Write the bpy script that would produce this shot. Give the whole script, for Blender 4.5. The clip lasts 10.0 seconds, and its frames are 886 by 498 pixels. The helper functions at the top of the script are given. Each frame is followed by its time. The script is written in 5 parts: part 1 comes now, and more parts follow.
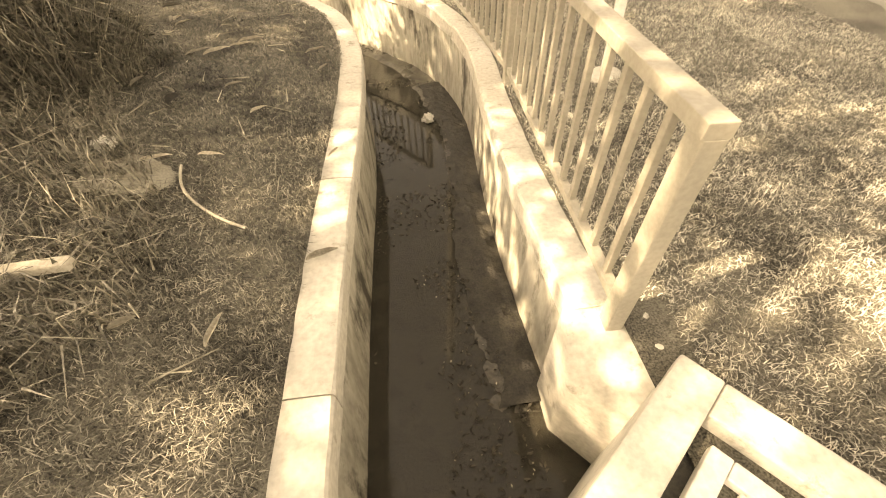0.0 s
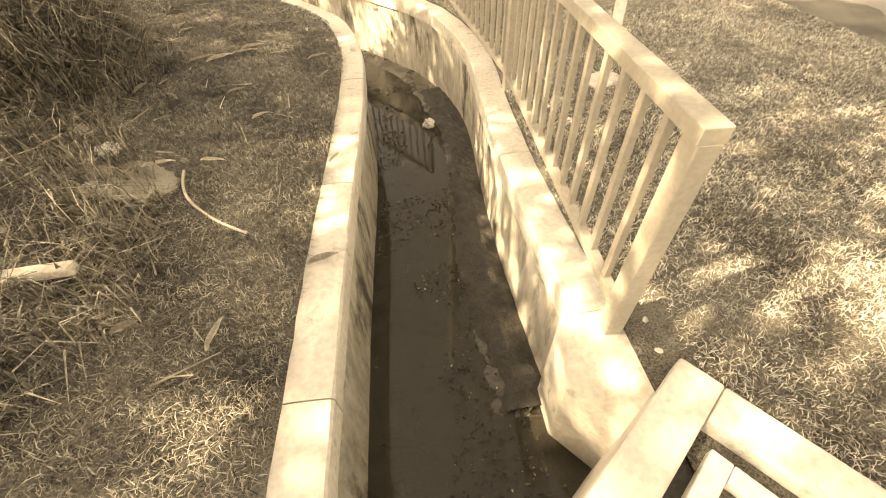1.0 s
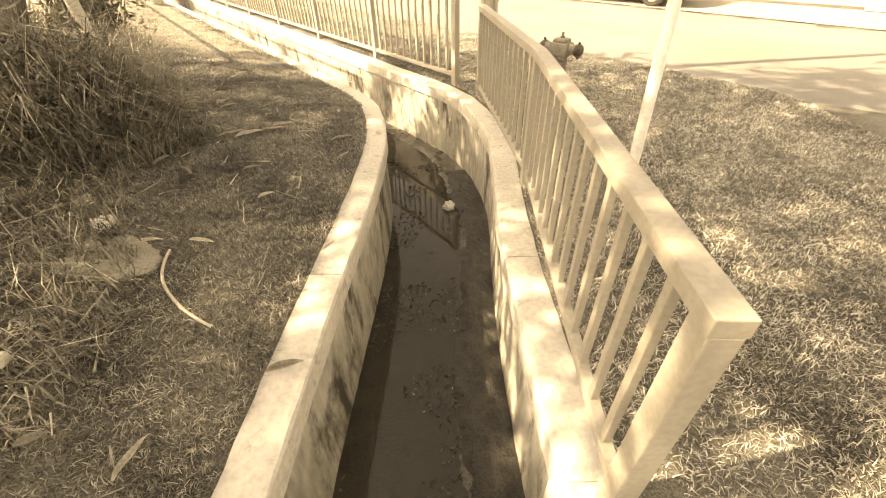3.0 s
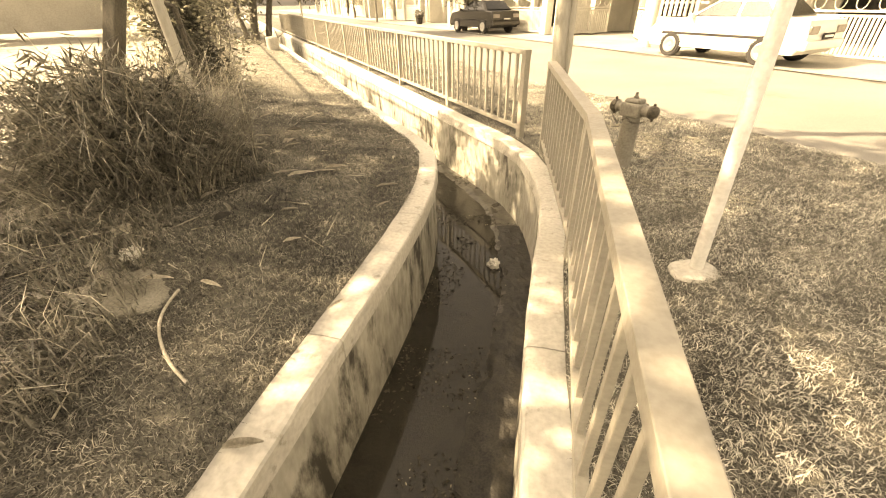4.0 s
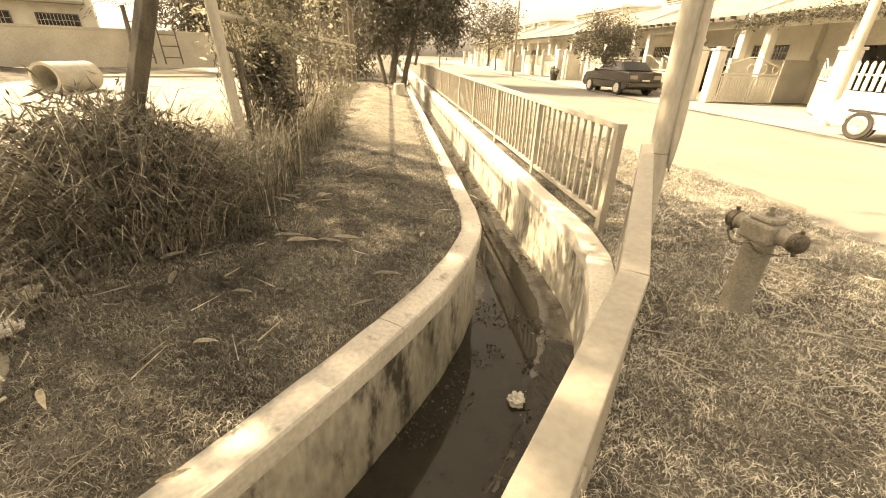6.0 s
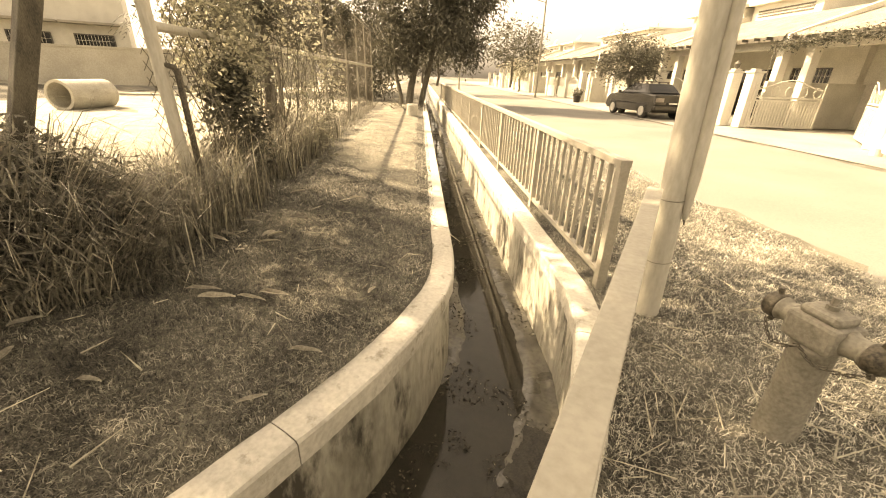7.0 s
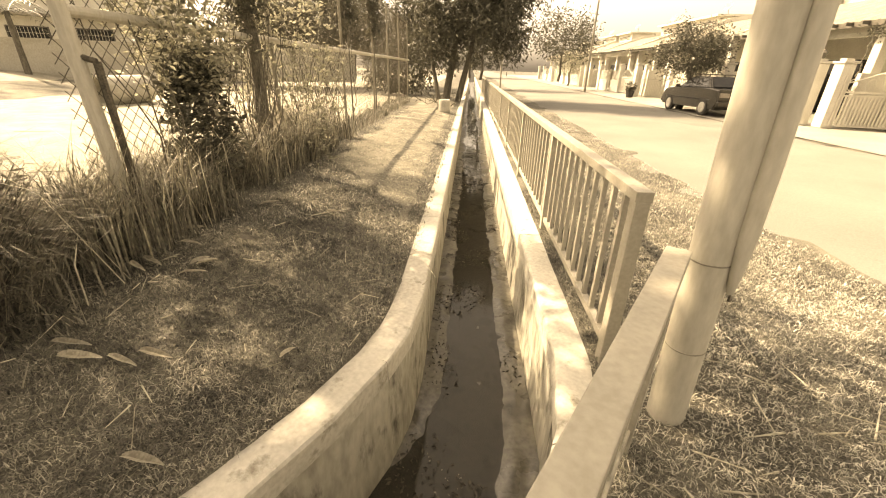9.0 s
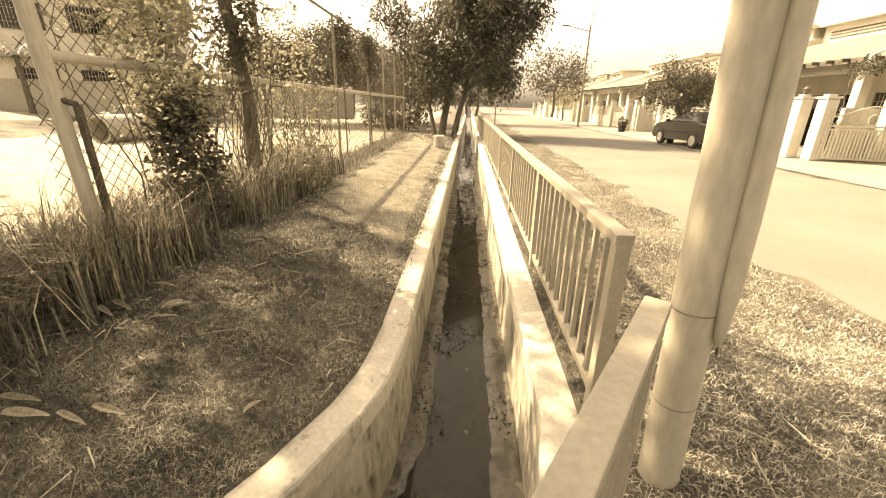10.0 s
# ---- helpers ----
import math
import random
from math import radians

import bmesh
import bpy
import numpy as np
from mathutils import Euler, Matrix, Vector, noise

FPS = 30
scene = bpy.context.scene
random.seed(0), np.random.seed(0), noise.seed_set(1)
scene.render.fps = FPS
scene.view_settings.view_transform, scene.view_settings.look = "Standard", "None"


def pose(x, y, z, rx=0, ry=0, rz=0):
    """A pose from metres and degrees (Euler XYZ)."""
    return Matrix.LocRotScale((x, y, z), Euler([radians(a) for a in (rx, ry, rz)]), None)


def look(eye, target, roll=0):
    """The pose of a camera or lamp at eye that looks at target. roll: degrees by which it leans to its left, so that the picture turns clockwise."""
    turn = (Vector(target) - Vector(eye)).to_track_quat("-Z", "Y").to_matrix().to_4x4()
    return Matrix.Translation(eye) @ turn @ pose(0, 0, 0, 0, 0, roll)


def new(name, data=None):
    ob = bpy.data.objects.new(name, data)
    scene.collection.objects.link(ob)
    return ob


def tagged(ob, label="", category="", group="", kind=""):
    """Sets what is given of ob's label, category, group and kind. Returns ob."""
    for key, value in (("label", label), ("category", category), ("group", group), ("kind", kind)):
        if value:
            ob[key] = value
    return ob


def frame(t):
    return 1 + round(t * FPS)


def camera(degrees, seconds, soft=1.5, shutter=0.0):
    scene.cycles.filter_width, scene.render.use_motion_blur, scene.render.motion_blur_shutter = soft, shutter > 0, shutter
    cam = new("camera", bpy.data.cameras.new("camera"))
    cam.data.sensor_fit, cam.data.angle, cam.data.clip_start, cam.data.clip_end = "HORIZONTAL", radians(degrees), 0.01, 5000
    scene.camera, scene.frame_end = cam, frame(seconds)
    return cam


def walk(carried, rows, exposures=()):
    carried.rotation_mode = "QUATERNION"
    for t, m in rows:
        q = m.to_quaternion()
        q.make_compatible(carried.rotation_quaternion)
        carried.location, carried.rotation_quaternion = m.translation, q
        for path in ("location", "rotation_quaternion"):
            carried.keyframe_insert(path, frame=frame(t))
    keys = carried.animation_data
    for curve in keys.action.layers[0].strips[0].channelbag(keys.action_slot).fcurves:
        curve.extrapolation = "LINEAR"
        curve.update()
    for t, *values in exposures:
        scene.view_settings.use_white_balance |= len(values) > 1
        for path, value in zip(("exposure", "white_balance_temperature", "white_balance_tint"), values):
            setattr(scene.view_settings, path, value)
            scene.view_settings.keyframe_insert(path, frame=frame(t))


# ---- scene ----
cam = camera(95.9, 10.0, soft=1.1)
PATH = [
    (0, (0.028, 0.061, 1.562), (0.154, 1.407, 0.089), -2.4),
    (0.5, (0.047, 0.055, 1.559), (0.147, 1.422, 0.102), -3.6),
    (1, (0.039, 0.052, 1.569), (0.157, 1.416, 0.111), -2.8),
    (1.5, (0.051, 0.057, 1.572), (0.157, 1.452, 0.143), -3.6),
    (2, (0.098, 0.083, 1.583), (0.201, 1.535, 0.211), -5.0),
    (2.5, (0.174, 0.208, 1.585), (0.258, 1.739, 0.3), -4.6),
    (2.7, (0.234, 0.281, 1.585), (0.265, 1.836, 0.328), -2.9),
    (3.8, (0.484, 0.657, 1.58), (0.275, 2.317, 0.484), -0.7),
    (4, (0.579, 0.744, 1.588), (0.208, 2.4, 0.53), -1.0),
    (4.5, (0.75, 0.941, 1.605), (0.228, 2.59, 0.602), -3.1),
    (5, (0.892, 1.26, 1.576), (0.218, 2.938, 0.722), 1.4),
    (5.5, (0.956, 1.593, 1.571), (0.114, 3.193, 0.716), -0.4),
    (5.7, (0.962, 1.771, 1.601), (0.09, 3.349, 0.736), 0.8),
    (6.8, (0.979, 2.813, 1.59), (0.02, 4.33, 0.706), 1.4),
    (7, (0.993, 2.994, 1.595), (-0.022, 4.52, 0.795), 2.0),
    (7.5, (0.976, 3.308, 1.612), (0.012, 4.864, 0.806), 2.4),
    (8, (0.939, 3.598, 1.591), (-0.098, 5.075, 0.73), 3.7),
    (8.5, (0.938, 3.82, 1.603), (-0.136, 5.272, 0.745), 1.1),
    (9, (0.948, 4.074, 1.599), (-0.232, 5.459, 0.77), 1.6),
    (9.5, (0.975, 4.215, 1.624), (-0.234, 5.615, 0.863), 2.0),
    (10, (0.971, 4.245, 1.63), (-0.248, 5.675, 0.946), 1.2),
]
walk(cam, [(t, look(eye, target, roll)) for t, eye, target, roll in PATH],
     exposures=[(0.0, 2.46), (1.5, 2.44), (2.5, 2.36), (4.0, 2.25), (5.5, 2.15), (8.0, 2.0), (10.0, 1.88)])

# ---- world, sun, exposure ----
scene.view_settings.use_white_balance = True
scene.view_settings.white_balance_temperature = 11500
scene.view_settings.white_balance_tint = 15
world = bpy.data.worlds.new("sky")
scene.world = world
world.use_nodes = True
wn, wl = world.node_tree.nodes, world.node_tree.links
sky = wn.new("ShaderNodeTexSky")
sky.sky_type, sky.sun_disc = "NISHITA", False
sky.sun_elevation, sky.sun_rotation = radians(43), radians(-99)
sky.dust_density = 4.0
pale = wn.new("ShaderNodeHueSaturation")
pale.inputs["Saturation"].default_value = 0.2
wl.new(sky.outputs[0], pale.inputs["Color"])
wl.new(pale.outputs[0], wn["Background"].inputs["Color"])
wn["Background"].inputs["Strength"].default_value = 0.125
sun = new("sun", bpy.data.lights.new("sun", "SUN"))
sun.data.energy, sun.data.angle, sun.data.color = 3.7, radians(0.53), (1.0, 0.95, 0.86)
sun.matrix_world = look((-10 * 0.987 * math.cos(radians(43)), -10 * 0.16 * math.cos(radians(43)), 10 * math.sin(radians(43))), (0, 0, 0))

# ---- helpers of this scene ----
rng = np.random.default_rng(5)
D = Vector((-0.607, 0.7947, 0))      # along the street and the far drain
N = Vector((0.7947, 0.607, 0))       # across it, towards the houses


def P(s, w, z=0.0):
    return Vector((s * D.x + w * N.x, s * D.y + w * N.y, z))


def street(s, w, z=0.0, turn=0.0):
    """A pose whose x runs back along the street and y towards the houses."""
    m = Matrix(((-D.x, N.x, 0, 0), (-D.y, N.y, 0, 0), (0, 0, 1, 0), (0, 0, 0, 1)))
    return Matrix.Translation(P(s, w, z)) @ m @ pose(0, 0, 0, 0, 0, turn)


def part(name, bm, material, parent=None, label="", smooth=False):
    me = bpy.data.meshes.new(name)
    if isinstance(bm, tuple):
        me.from_pydata(*[np.asarray(a).tolist() for a in (bm[0], [], bm[1])]) if not isinstance(bm[1], list) else me.from_pydata(np.asarray(bm[0]).tolist(), [], bm[1])
    else:
        bm.to_mesh(me)
        bm.free()
    me.materials.append(material)
    if smooth:
        me.polygons.foreach_set("use_smooth", [True] * len(me.polygons))
    me.update()
    ob = new(name, me)
    if parent is not None:
        ob.parent = parent
    if label:
        ob["label"] = label
    return ob


def thing(name, label, category, group="", at=None, kind=""):
    ob = new(name)
    ob.empty_display_size = 0.2
    if at is not None:
        ob.matrix_world = at if isinstance(at, Matrix) else Matrix.Translation(at)
    return tagged(ob, label, category, group, kind)


def box(bm, c, size, m=None, bevel=0.0):
    r = bmesh.ops.create_cube(bm, size=1.0, matrix=(m or Matrix()) @ Matrix.Translation(c) @ Matrix.Diagonal((*size, 1)))
    if bevel:
        es = list({e for v in r["verts"] for e in v.link_edges})
        bmesh.ops.bevel(bm, geom=es, offset=bevel, segments=2, affect="EDGES", profile=0.5)
    return bm


def rod(bm, a, b, r, r2=None, seg=10, caps=True):
    a, b = Vector(a), Vector(b)
    m = Matrix.Translation((a + b) / 2) @ (b - a).to_track_quat("Z", "Y").to_matrix().to_4x4()
    bmesh.ops.create_cone(bm, cap_ends=caps, segments=seg, radius1=r, radius2=r if r2 is None else r2, depth=(b - a).length, matrix=m)
    return bm


def turned(bm, profile, seg=20, m=None):
    """A lathe body from (radius, z) pairs."""
    rings = []
    for r, z in profile:
        rings.append([bm.verts.new((m or Matrix()) @ Vector((r * math.cos(2 * math.pi * k / seg), r * math.sin(2 * math.pi * k / seg), z))) for k in range(seg)])
    for a, b in zip(rings, rings[1:]):
        for k in range(seg):
            bm.faces.new((a[k], a[(k + 1) % seg], b[(k + 1) % seg], b[k]))
    bm.faces.new(rings[0][::-1])
    bm.faces.new(rings[-1])
    return bm


def noise2(x, y, f=1.0, seed=0.0):
    return noise.noise(Vector((x * f + seed, y * f - seed, seed * 0.37)))


# ---- materials ----
def material(name, dark, light, scale=6.0, rough=0.8, bump=0.3, fine=60.0, metal=0.0, stretch=(1, 1, 1), spots=None, spot_scale=2.0, spot_size=0.5, rough2=None, contrast=0.25, per_object=0.0, island=0.0):
    """Two scales of noise between two colours, grain, fine relief and, where given, stains of a third colour."""
    m = bpy.data.materials.new(name)
    m.use_nodes = True
    nt = m.node_tree
    nd, ln = nt.nodes, nt.links
    bs = nd["Principled BSDF"]
    tc = nd.new("ShaderNodeTexCoord")
    mp = nd.new("ShaderNodeMapping")
    mp.inputs["Scale"].default_value = stretch
    ln.new(tc.outputs["Object"], mp.inputs["Vector"])
    n1 = nd.new("ShaderNodeTexNoise")
    n1.inputs["Scale"].default_value, n1.inputs["Detail"].default_value = scale, 6
    n2 = nd.new("ShaderNodeTexNoise")
    n2.inputs["Scale"].default_value, n2.inputs["Detail"].default_value = fine, 4
    for n in (n1, n2):
        ln.new(mp.outputs[0], n.inputs["Vector"])
    mix = nd.new("ShaderNodeMath")
    mix.operation = "MULTIPLY_ADD"
    ln.new(n2.outputs[0], mix.inputs[0])
    mix.inputs[1].default_value = 0.55
    half = nd.new("ShaderNodeMath")
    half.operation = "MULTIPLY"
    half.inputs[1].default_value = 0.5
    ln.new(n1.outputs[0], half.inputs[0])
    ln.new(half.outputs[0], mix.inputs[2])
    ramp = nd.new("ShaderNodeValToRGB")
    ramp.color_ramp.elements[0].position, ramp.color_ramp.elements[1].position = 0.52 - contrast / 2, 0.52 + contrast / 2
    ramp.color_ramp.elements[0].color, ramp.color_ramp.elements[1].color = (*dark, 1), (*light, 1)
    ln.new(mix.outputs[0], ramp.inputs[0])
    col = ramp.outputs[0]
    if spots:
        n3 = nd.new("ShaderNodeTexNoise")
        n3.inputs["Scale"].default_value, n3.inputs["Detail"].default_value, n3.inputs["Roughness"].default_value = spot_scale, 8, 0.65
        ln.new(mp.outputs[0], n3.inputs["Vector"])
        r3 = nd.new("ShaderNodeValToRGB")
        r3.color_ramp.elements[0].position, r3.color_ramp.elements[1].position = spot_size, spot_size + 0.12
        ln.new(n3.outputs[0], r3.inputs[0])
        mc = nd.new("ShaderNodeMixRGB")
        mc.inputs[2].default_value = (*spots, 1)
        ln.new(r3.outputs[0], mc.inputs[0])
        ln.new(col, mc.inputs[1])
        col = mc.outputs[0]
    if per_object or island:
        src = nd.new("ShaderNodeObjectInfo").outputs["Random"] if per_object else nd.new("ShaderNodeNewGeometry").outputs["Random Per Island"]
        amt = per_object or island
        sc = nd.new("ShaderNodeMath")
        sc.operation = "MULTIPLY_ADD"
        sc.inputs[1].default_value, sc.inputs[2].default_value = 2 * amt, 1 - amt
        ln.new(src, sc.inputs[0])
        hs = nd.new("ShaderNodeHueSaturation")
        ln.new(sc.outputs[0], hs.inputs["Value"])
        ln.new(col, hs.inputs["Color"])
        col = hs.outputs[0]
    ln.new(col, bs.inputs["Base Color"])
    if rough2 is None:
        bs.inputs["Roughness"].default_value = rough
    else:
        rr = nd.new("ShaderNodeMapRange")
        rr.inputs["From Min"].default_value, rr.inputs["From Max"].default_value = 0.4, 0.6
        rr.inputs["To Min"].default_value, rr.inputs["To Max"].default_value = rough, rough2
        ln.new(n1.outputs[0], rr.inputs["Value"])
        ln.new(rr.outputs[0], bs.inputs["Roughness"])
    bs.inputs["Metallic"].default_value = metal
    if bump:
        b = nd.new("ShaderNodeBump")
        b.inputs["Strength"].default_value, b.inputs["Distance"].default_value = bump, 0.01
        ln.new(mix.outputs[0], b.inputs["Height"])
        ln.new(b.outputs[0], bs.inputs["Normal"])
    return m


def leafy(name, dark, light, through_light=0.25, vary=0.4):
    m = material(name, dark, light, scale=3, fine=25, rough=0.55, bump=0, island=vary)
    m.node_tree.nodes["Principled BSDF"].inputs["Subsurface Weight"].default_value = 0.0
    bs = m.node_tree.nodes["Principled BSDF"]
    out = m.node_tree.nodes["Material Output"]
    tr = m.node_tree.nodes.new("ShaderNodeBsdfTranslucent")
    mx = m.node_tree.nodes.new("ShaderNodeMixShader")
    mx.inputs[0].default_value = through_light
    m.node_tree.links.new(bs.inputs["Base Color"].links[0].from_socket, tr.inputs["Color"])
    m.node_tree.links.new(bs.outputs[0], mx.inputs[1])
    m.node_tree.links.new(tr.outputs[0], mx.inputs[2])
    m.node_tree.links.new(mx.outputs[0], out.inputs["Surface"])
    return m


TURF = material("dry_mown_turf", (0.02, 0.018, 0.014), (0.16, 0.15, 0.12), scale=1.6, fine=120, bump=1.0, rough=0.95, contrast=0.22)
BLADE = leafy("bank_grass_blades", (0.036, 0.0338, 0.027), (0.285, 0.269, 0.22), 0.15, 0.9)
BLADE_PALE = leafy("pale_lawn_blades", (0.125, 0.118, 0.097), (0.54, 0.517, 0.44), 0.15, 0.85)
ASPHALT = material("sun_bleached_road", (0.13, 0.125, 0.11), (0.19, 0.182, 0.16), scale=0.5, fine=70, bump=0.25, rough=0.9, spots=(0.1, 0.095, 0.08), spot_scale=0.35, spot_size=0.6)
APRON = material("pale_apron_concrete", (0.2, 0.19, 0.165), (0.3, 0.285, 0.25), scale=0.7, fine=40, bump=0.2, rough=0.9)
KERB = material("weathered_kerb_concrete", (0.36, 0.34, 0.29), (0.57, 0.55, 0.485), scale=2.2, fine=32, bump=0.3, rough=0.85, spots=(0.2, 0.18, 0.14), spot_scale=5.5, spot_size=0.585, contrast=0.36)
DRAINWALL = material("stained_drain_concrete", (0.2, 0.19, 0.155), (0.52, 0.5, 0.43), scale=2.5, fine=16, bump=0.5, rough=0.85, contrast=0.4, stretch=(1, 1, 0.4), spots=(0.055, 0.05, 0.038), spot_scale=3.6, spot_size=0.52)
DRAINFLOOR = material("wet_drain_bed", (0.025, 0.022, 0.017), (0.1, 0.091, 0.071), scale=5.0, fine=45, bump=0.8, rough=0.2, rough2=0.6, spots=(0.015, 0.013, 0.01), spot_scale=9, spot_size=0.55)
# wet silt, its colour lightened to stand for the sky reflected at grazing angles
SILT_SHEEN = material("silt_with_sky_sheen", (0.055, 0.051, 0.041), (0.145, 0.135, 0.11), scale=2.2, fine=24, bump=0.25, rough=0.22, rough2=0.5, spots=(0.025, 0.022, 0.017), spot_scale=3, spot_size=0.57)
MUD = material("dark_silt", (0.008, 0.007, 0.005), (0.045, 0.04, 0.03), scale=12, fine=70, bump=0.9, rough=0.6)
RAILPAINT = material("chalky_rail_paint", (0.27, 0.25, 0.205), (0.34, 0.318, 0.265), scale=7, fine=50, bump=0.12, rough=0.55, spots=(0.5, 0.48, 0.42), spot_scale=13, spot_size=0.66)
WHITEPAINT = material("white_pole_paint", (0.62, 0.6, 0.54), (0.78, 0.76, 0.7), scale=5, fine=40, bump=0.1, rough=0.5, spots=(0.4, 0.37, 0.3), spot_scale=4, spot_size=0.68)
POLE = material("pale_pole_coat", (0.36, 0.34, 0.28), (0.47, 0.445, 0.375), scale=2.5, fine=35, bump=0.2, rough=0.6, stretch=(1, 1, 0.3), spots=(0.27, 0.245, 0.19), spot_scale=3.5, spot_size=0.66)
IRON = material("painted_cast_iron", (0.14, 0.128, 0.1), (0.24, 0.222, 0.18), scale=9, fine=60, bump=0.4, rough=0.6, spots=(0.12, 0.105, 0.08), spot_scale=8, spot_size=0.58)
RUST = material("dark_rusty_steel", (0.035, 0.03, 0.022), (0.11, 0.095, 0.07), scale=20, fine=80, bump=0.4, rough=0.6, metal=0.3)
WOODPOST = material("dark_timber", (0.05, 0.043, 0.032), (0.13, 0.115, 0.085), scale=3, fine=40, stretch=(6, 6, 0.6), bump=0.5, rough=0.85)
BARK = material("grey_bark", (0.05, 0.045, 0.035), (0.16, 0.145, 0.115), scale=5, fine=30, stretch=(3, 3, 0.8), bump=0.8, rough=0.9)
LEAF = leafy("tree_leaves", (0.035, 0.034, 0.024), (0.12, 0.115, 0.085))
# colour raised so that creeper leaves read as lit from behind by the sun
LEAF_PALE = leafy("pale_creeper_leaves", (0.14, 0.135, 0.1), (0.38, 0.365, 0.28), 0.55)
STALK = leafy("tall_grass_stalks", (0.06, 0.056, 0.043), (0.27, 0.252, 0.2), 0.25)
STRAW = leafy("dry_straw", (0.2, 0.18, 0.13), (0.5, 0.47, 0.37), 0.1)
CANE = material("bleached_cane", (0.33, 0.3, 0.23), (0.52, 0.48, 0.39), scale=9, fine=60, bump=0.3, rough=0.7)
DRYLEAF = material("fallen_dry_leaf", (0.33, 0.3, 0.235), (0.6, 0.56, 0.46), scale=14, fine=70, bump=0.3, rough=0.7, per_object=0.3)
DARKLEAF = material("rotten_dark_leaf", (0.03, 0.026, 0.02), (0.08, 0.07, 0.05), scale=14, fine=70, bump=0.3, rough=0.6)
SANDY = material("bare_sandy_soil", (0.2, 0.185, 0.145), (0.34, 0.32, 0.26), scale=2.5, fine=90, bump=0.6, rough=0.95)
DUST = material("dusty_worn_earth", (0.1, 0.092, 0.07), (0.27, 0.252, 0.2), scale=2.2, fine=80, bump=0.9, rough=0.95, spots=(0.08, 0.073, 0.055), spot_scale=3.0, spot_size=0.55)
PALEROCK = material("pale_foam_lump", (0.55, 0.53, 0.46), (0.75, 0.73, 0.66), scale=15, fine=70, bump=0.7, rough=0.9)
PIPE = material("concrete_pipe_grey", (0.3, 0.285, 0.24), (0.45, 0.43, 0.37), scale=3, fine=40, bump=0.3, rough=0.85)
PLASTER = material("cream_house_plaster", (0.46, 0.44, 0.385), (0.62, 0.6, 0.53), scale=1.5, fine=30, bump=0.15, rough=0.8, spots=(0.42, 0.395, 0.33), spot_scale=1.3, spot_size=0.66)
FIELDWALL = material("long_plaster_wall", (0.34, 0.32, 0.27), (0.45, 0.43, 0.37), scale=1.0, fine=20, bump=0.2, rough=0.85, spots=(0.3, 0.28, 0.23), spot_scale=0.8, spot_size=0.62)
ROOFTILE = material("clay_roof_tile", (0.2, 0.18, 0.14), (0.34, 0.31, 0.25), scale=2.0, fine=30, bump=0.3, rough=0.8, spots=(0.14, 0.125, 0.1), spot_scale=1.5, spot_size=0.62)
DARKTRIM = material("dark_timber_trim", (0.05, 0.045, 0.035), (0.1, 0.09, 0.07), scale=4, fine=40, bump=0.2, rough=0.6)
GLASS = material("dark_window_glass", (0.012, 0.012, 0.011), (0.025, 0.024, 0.021), scale=2, fine=10, bump=0, rough=0.08)
GATEMETAL = material("cream_gate_paint", (0.44, 0.42, 0.36), (0.58, 0.555, 0.48), scale=8, fine=50, bump=0.1, rough=0.5)
CARDARK = material("dark_car_paint", (0.03, 0.028, 0.024), (0.045, 0.042, 0.036), scale=3, fine=60, bump=0, rough=0.25, metal=0.4)
CARWHITE = material("white_car_paint", (0.7, 0.68, 0.62), (0.76, 0.74, 0.68), scale=3, fine=60, bump=0, rough=0.25)
TYRE = material("tyre_rubber", (0.015, 0.014, 0.012), (0.035, 0.032, 0.028), scale=20, fine=80, bump=0.3, rough=0.8)
RIM = material("wheel_alloy", (0.4, 0.39, 0.36), (0.55, 0.54, 0.5), scale=10, fine=60, bump=0.05, rough=0.35, metal=0.7)
LENS = material("dull_lamp_lens", (0.16, 0.14, 0.12), (0.25, 0.22, 0.19), scale=10, fine=60, bump=0, rough=0.15)
CABLE = material("black_cable", (0.02, 0.019, 0.016), (0.04, 0.038, 0.032), scale=10, fine=60, bump=0, rough=0.6)

WATER = bpy.data.materials.new("shallow_drain_water")
WATER.use_nodes = True
wb = WATER.node_tree.nodes["Principled BSDF"]
wb.inputs["Base Color"].default_value = (0.042, 0.038, 0.029, 1)
wb.inputs["Roughness"].default_value = 0.04
wb.inputs["IOR"].default_value = 1.33
wb.inputs["Alpha"].default_value = 0.82
wz = WATER.node_tree.nodes.new("ShaderNodeTexNoise")
wz.inputs["Scale"].default_value, wz.inputs["Detail"].default_value = 9, 3
wbm = WATER.node_tree.nodes.new("ShaderNodeBump")
wbm.inputs["Strength"].default_value, wbm.inputs["Distance"].default_value = 0.08, 0.01
WATER.node_tree.links.new(wz.outputs[0], wbm.inputs["Height"])
WATER.node_tree.links.new(wbm.outputs[0], wb.inputs["Normal"])

# ---- ground, road, drain ----
LEFT = [(-0.37, -60), (-0.37, 0.5), (-0.355, 1.5), (-0.325, 2.3), (-0.3, 2.8), (-0.285, 3.3), (-0.285, 3.85), (-0.31, 4.35), (-0.385, 4.85), (-0.5, 5.3), (-0.63, 5.62), (-0.9, 6.04)]
LEFT.append((LEFT[-1][0] + 300 * D.x, LEFT[-1][1] + 300 * D.y))
RIGHT = [(0.7, -60), (0.7, 1.1), (0.675, 1.6), (0.66, 2.2), (0.665, 2.7), (0.69, 3.3), (0.72, 3.75), (0.73, 4.2), (0.69, 4.62), (0.6, 5.06), (0.46, 5.55), (0.21, 6.02), (-0.241, 6.612)]
RIGHT.append((RIGHT[-1][0] + 300 * D.x, RIGHT[-1][1] + 300 * D.y))
KW = 0.23       # width of the kerbs
DEEP = -0.92    # the drain's bed


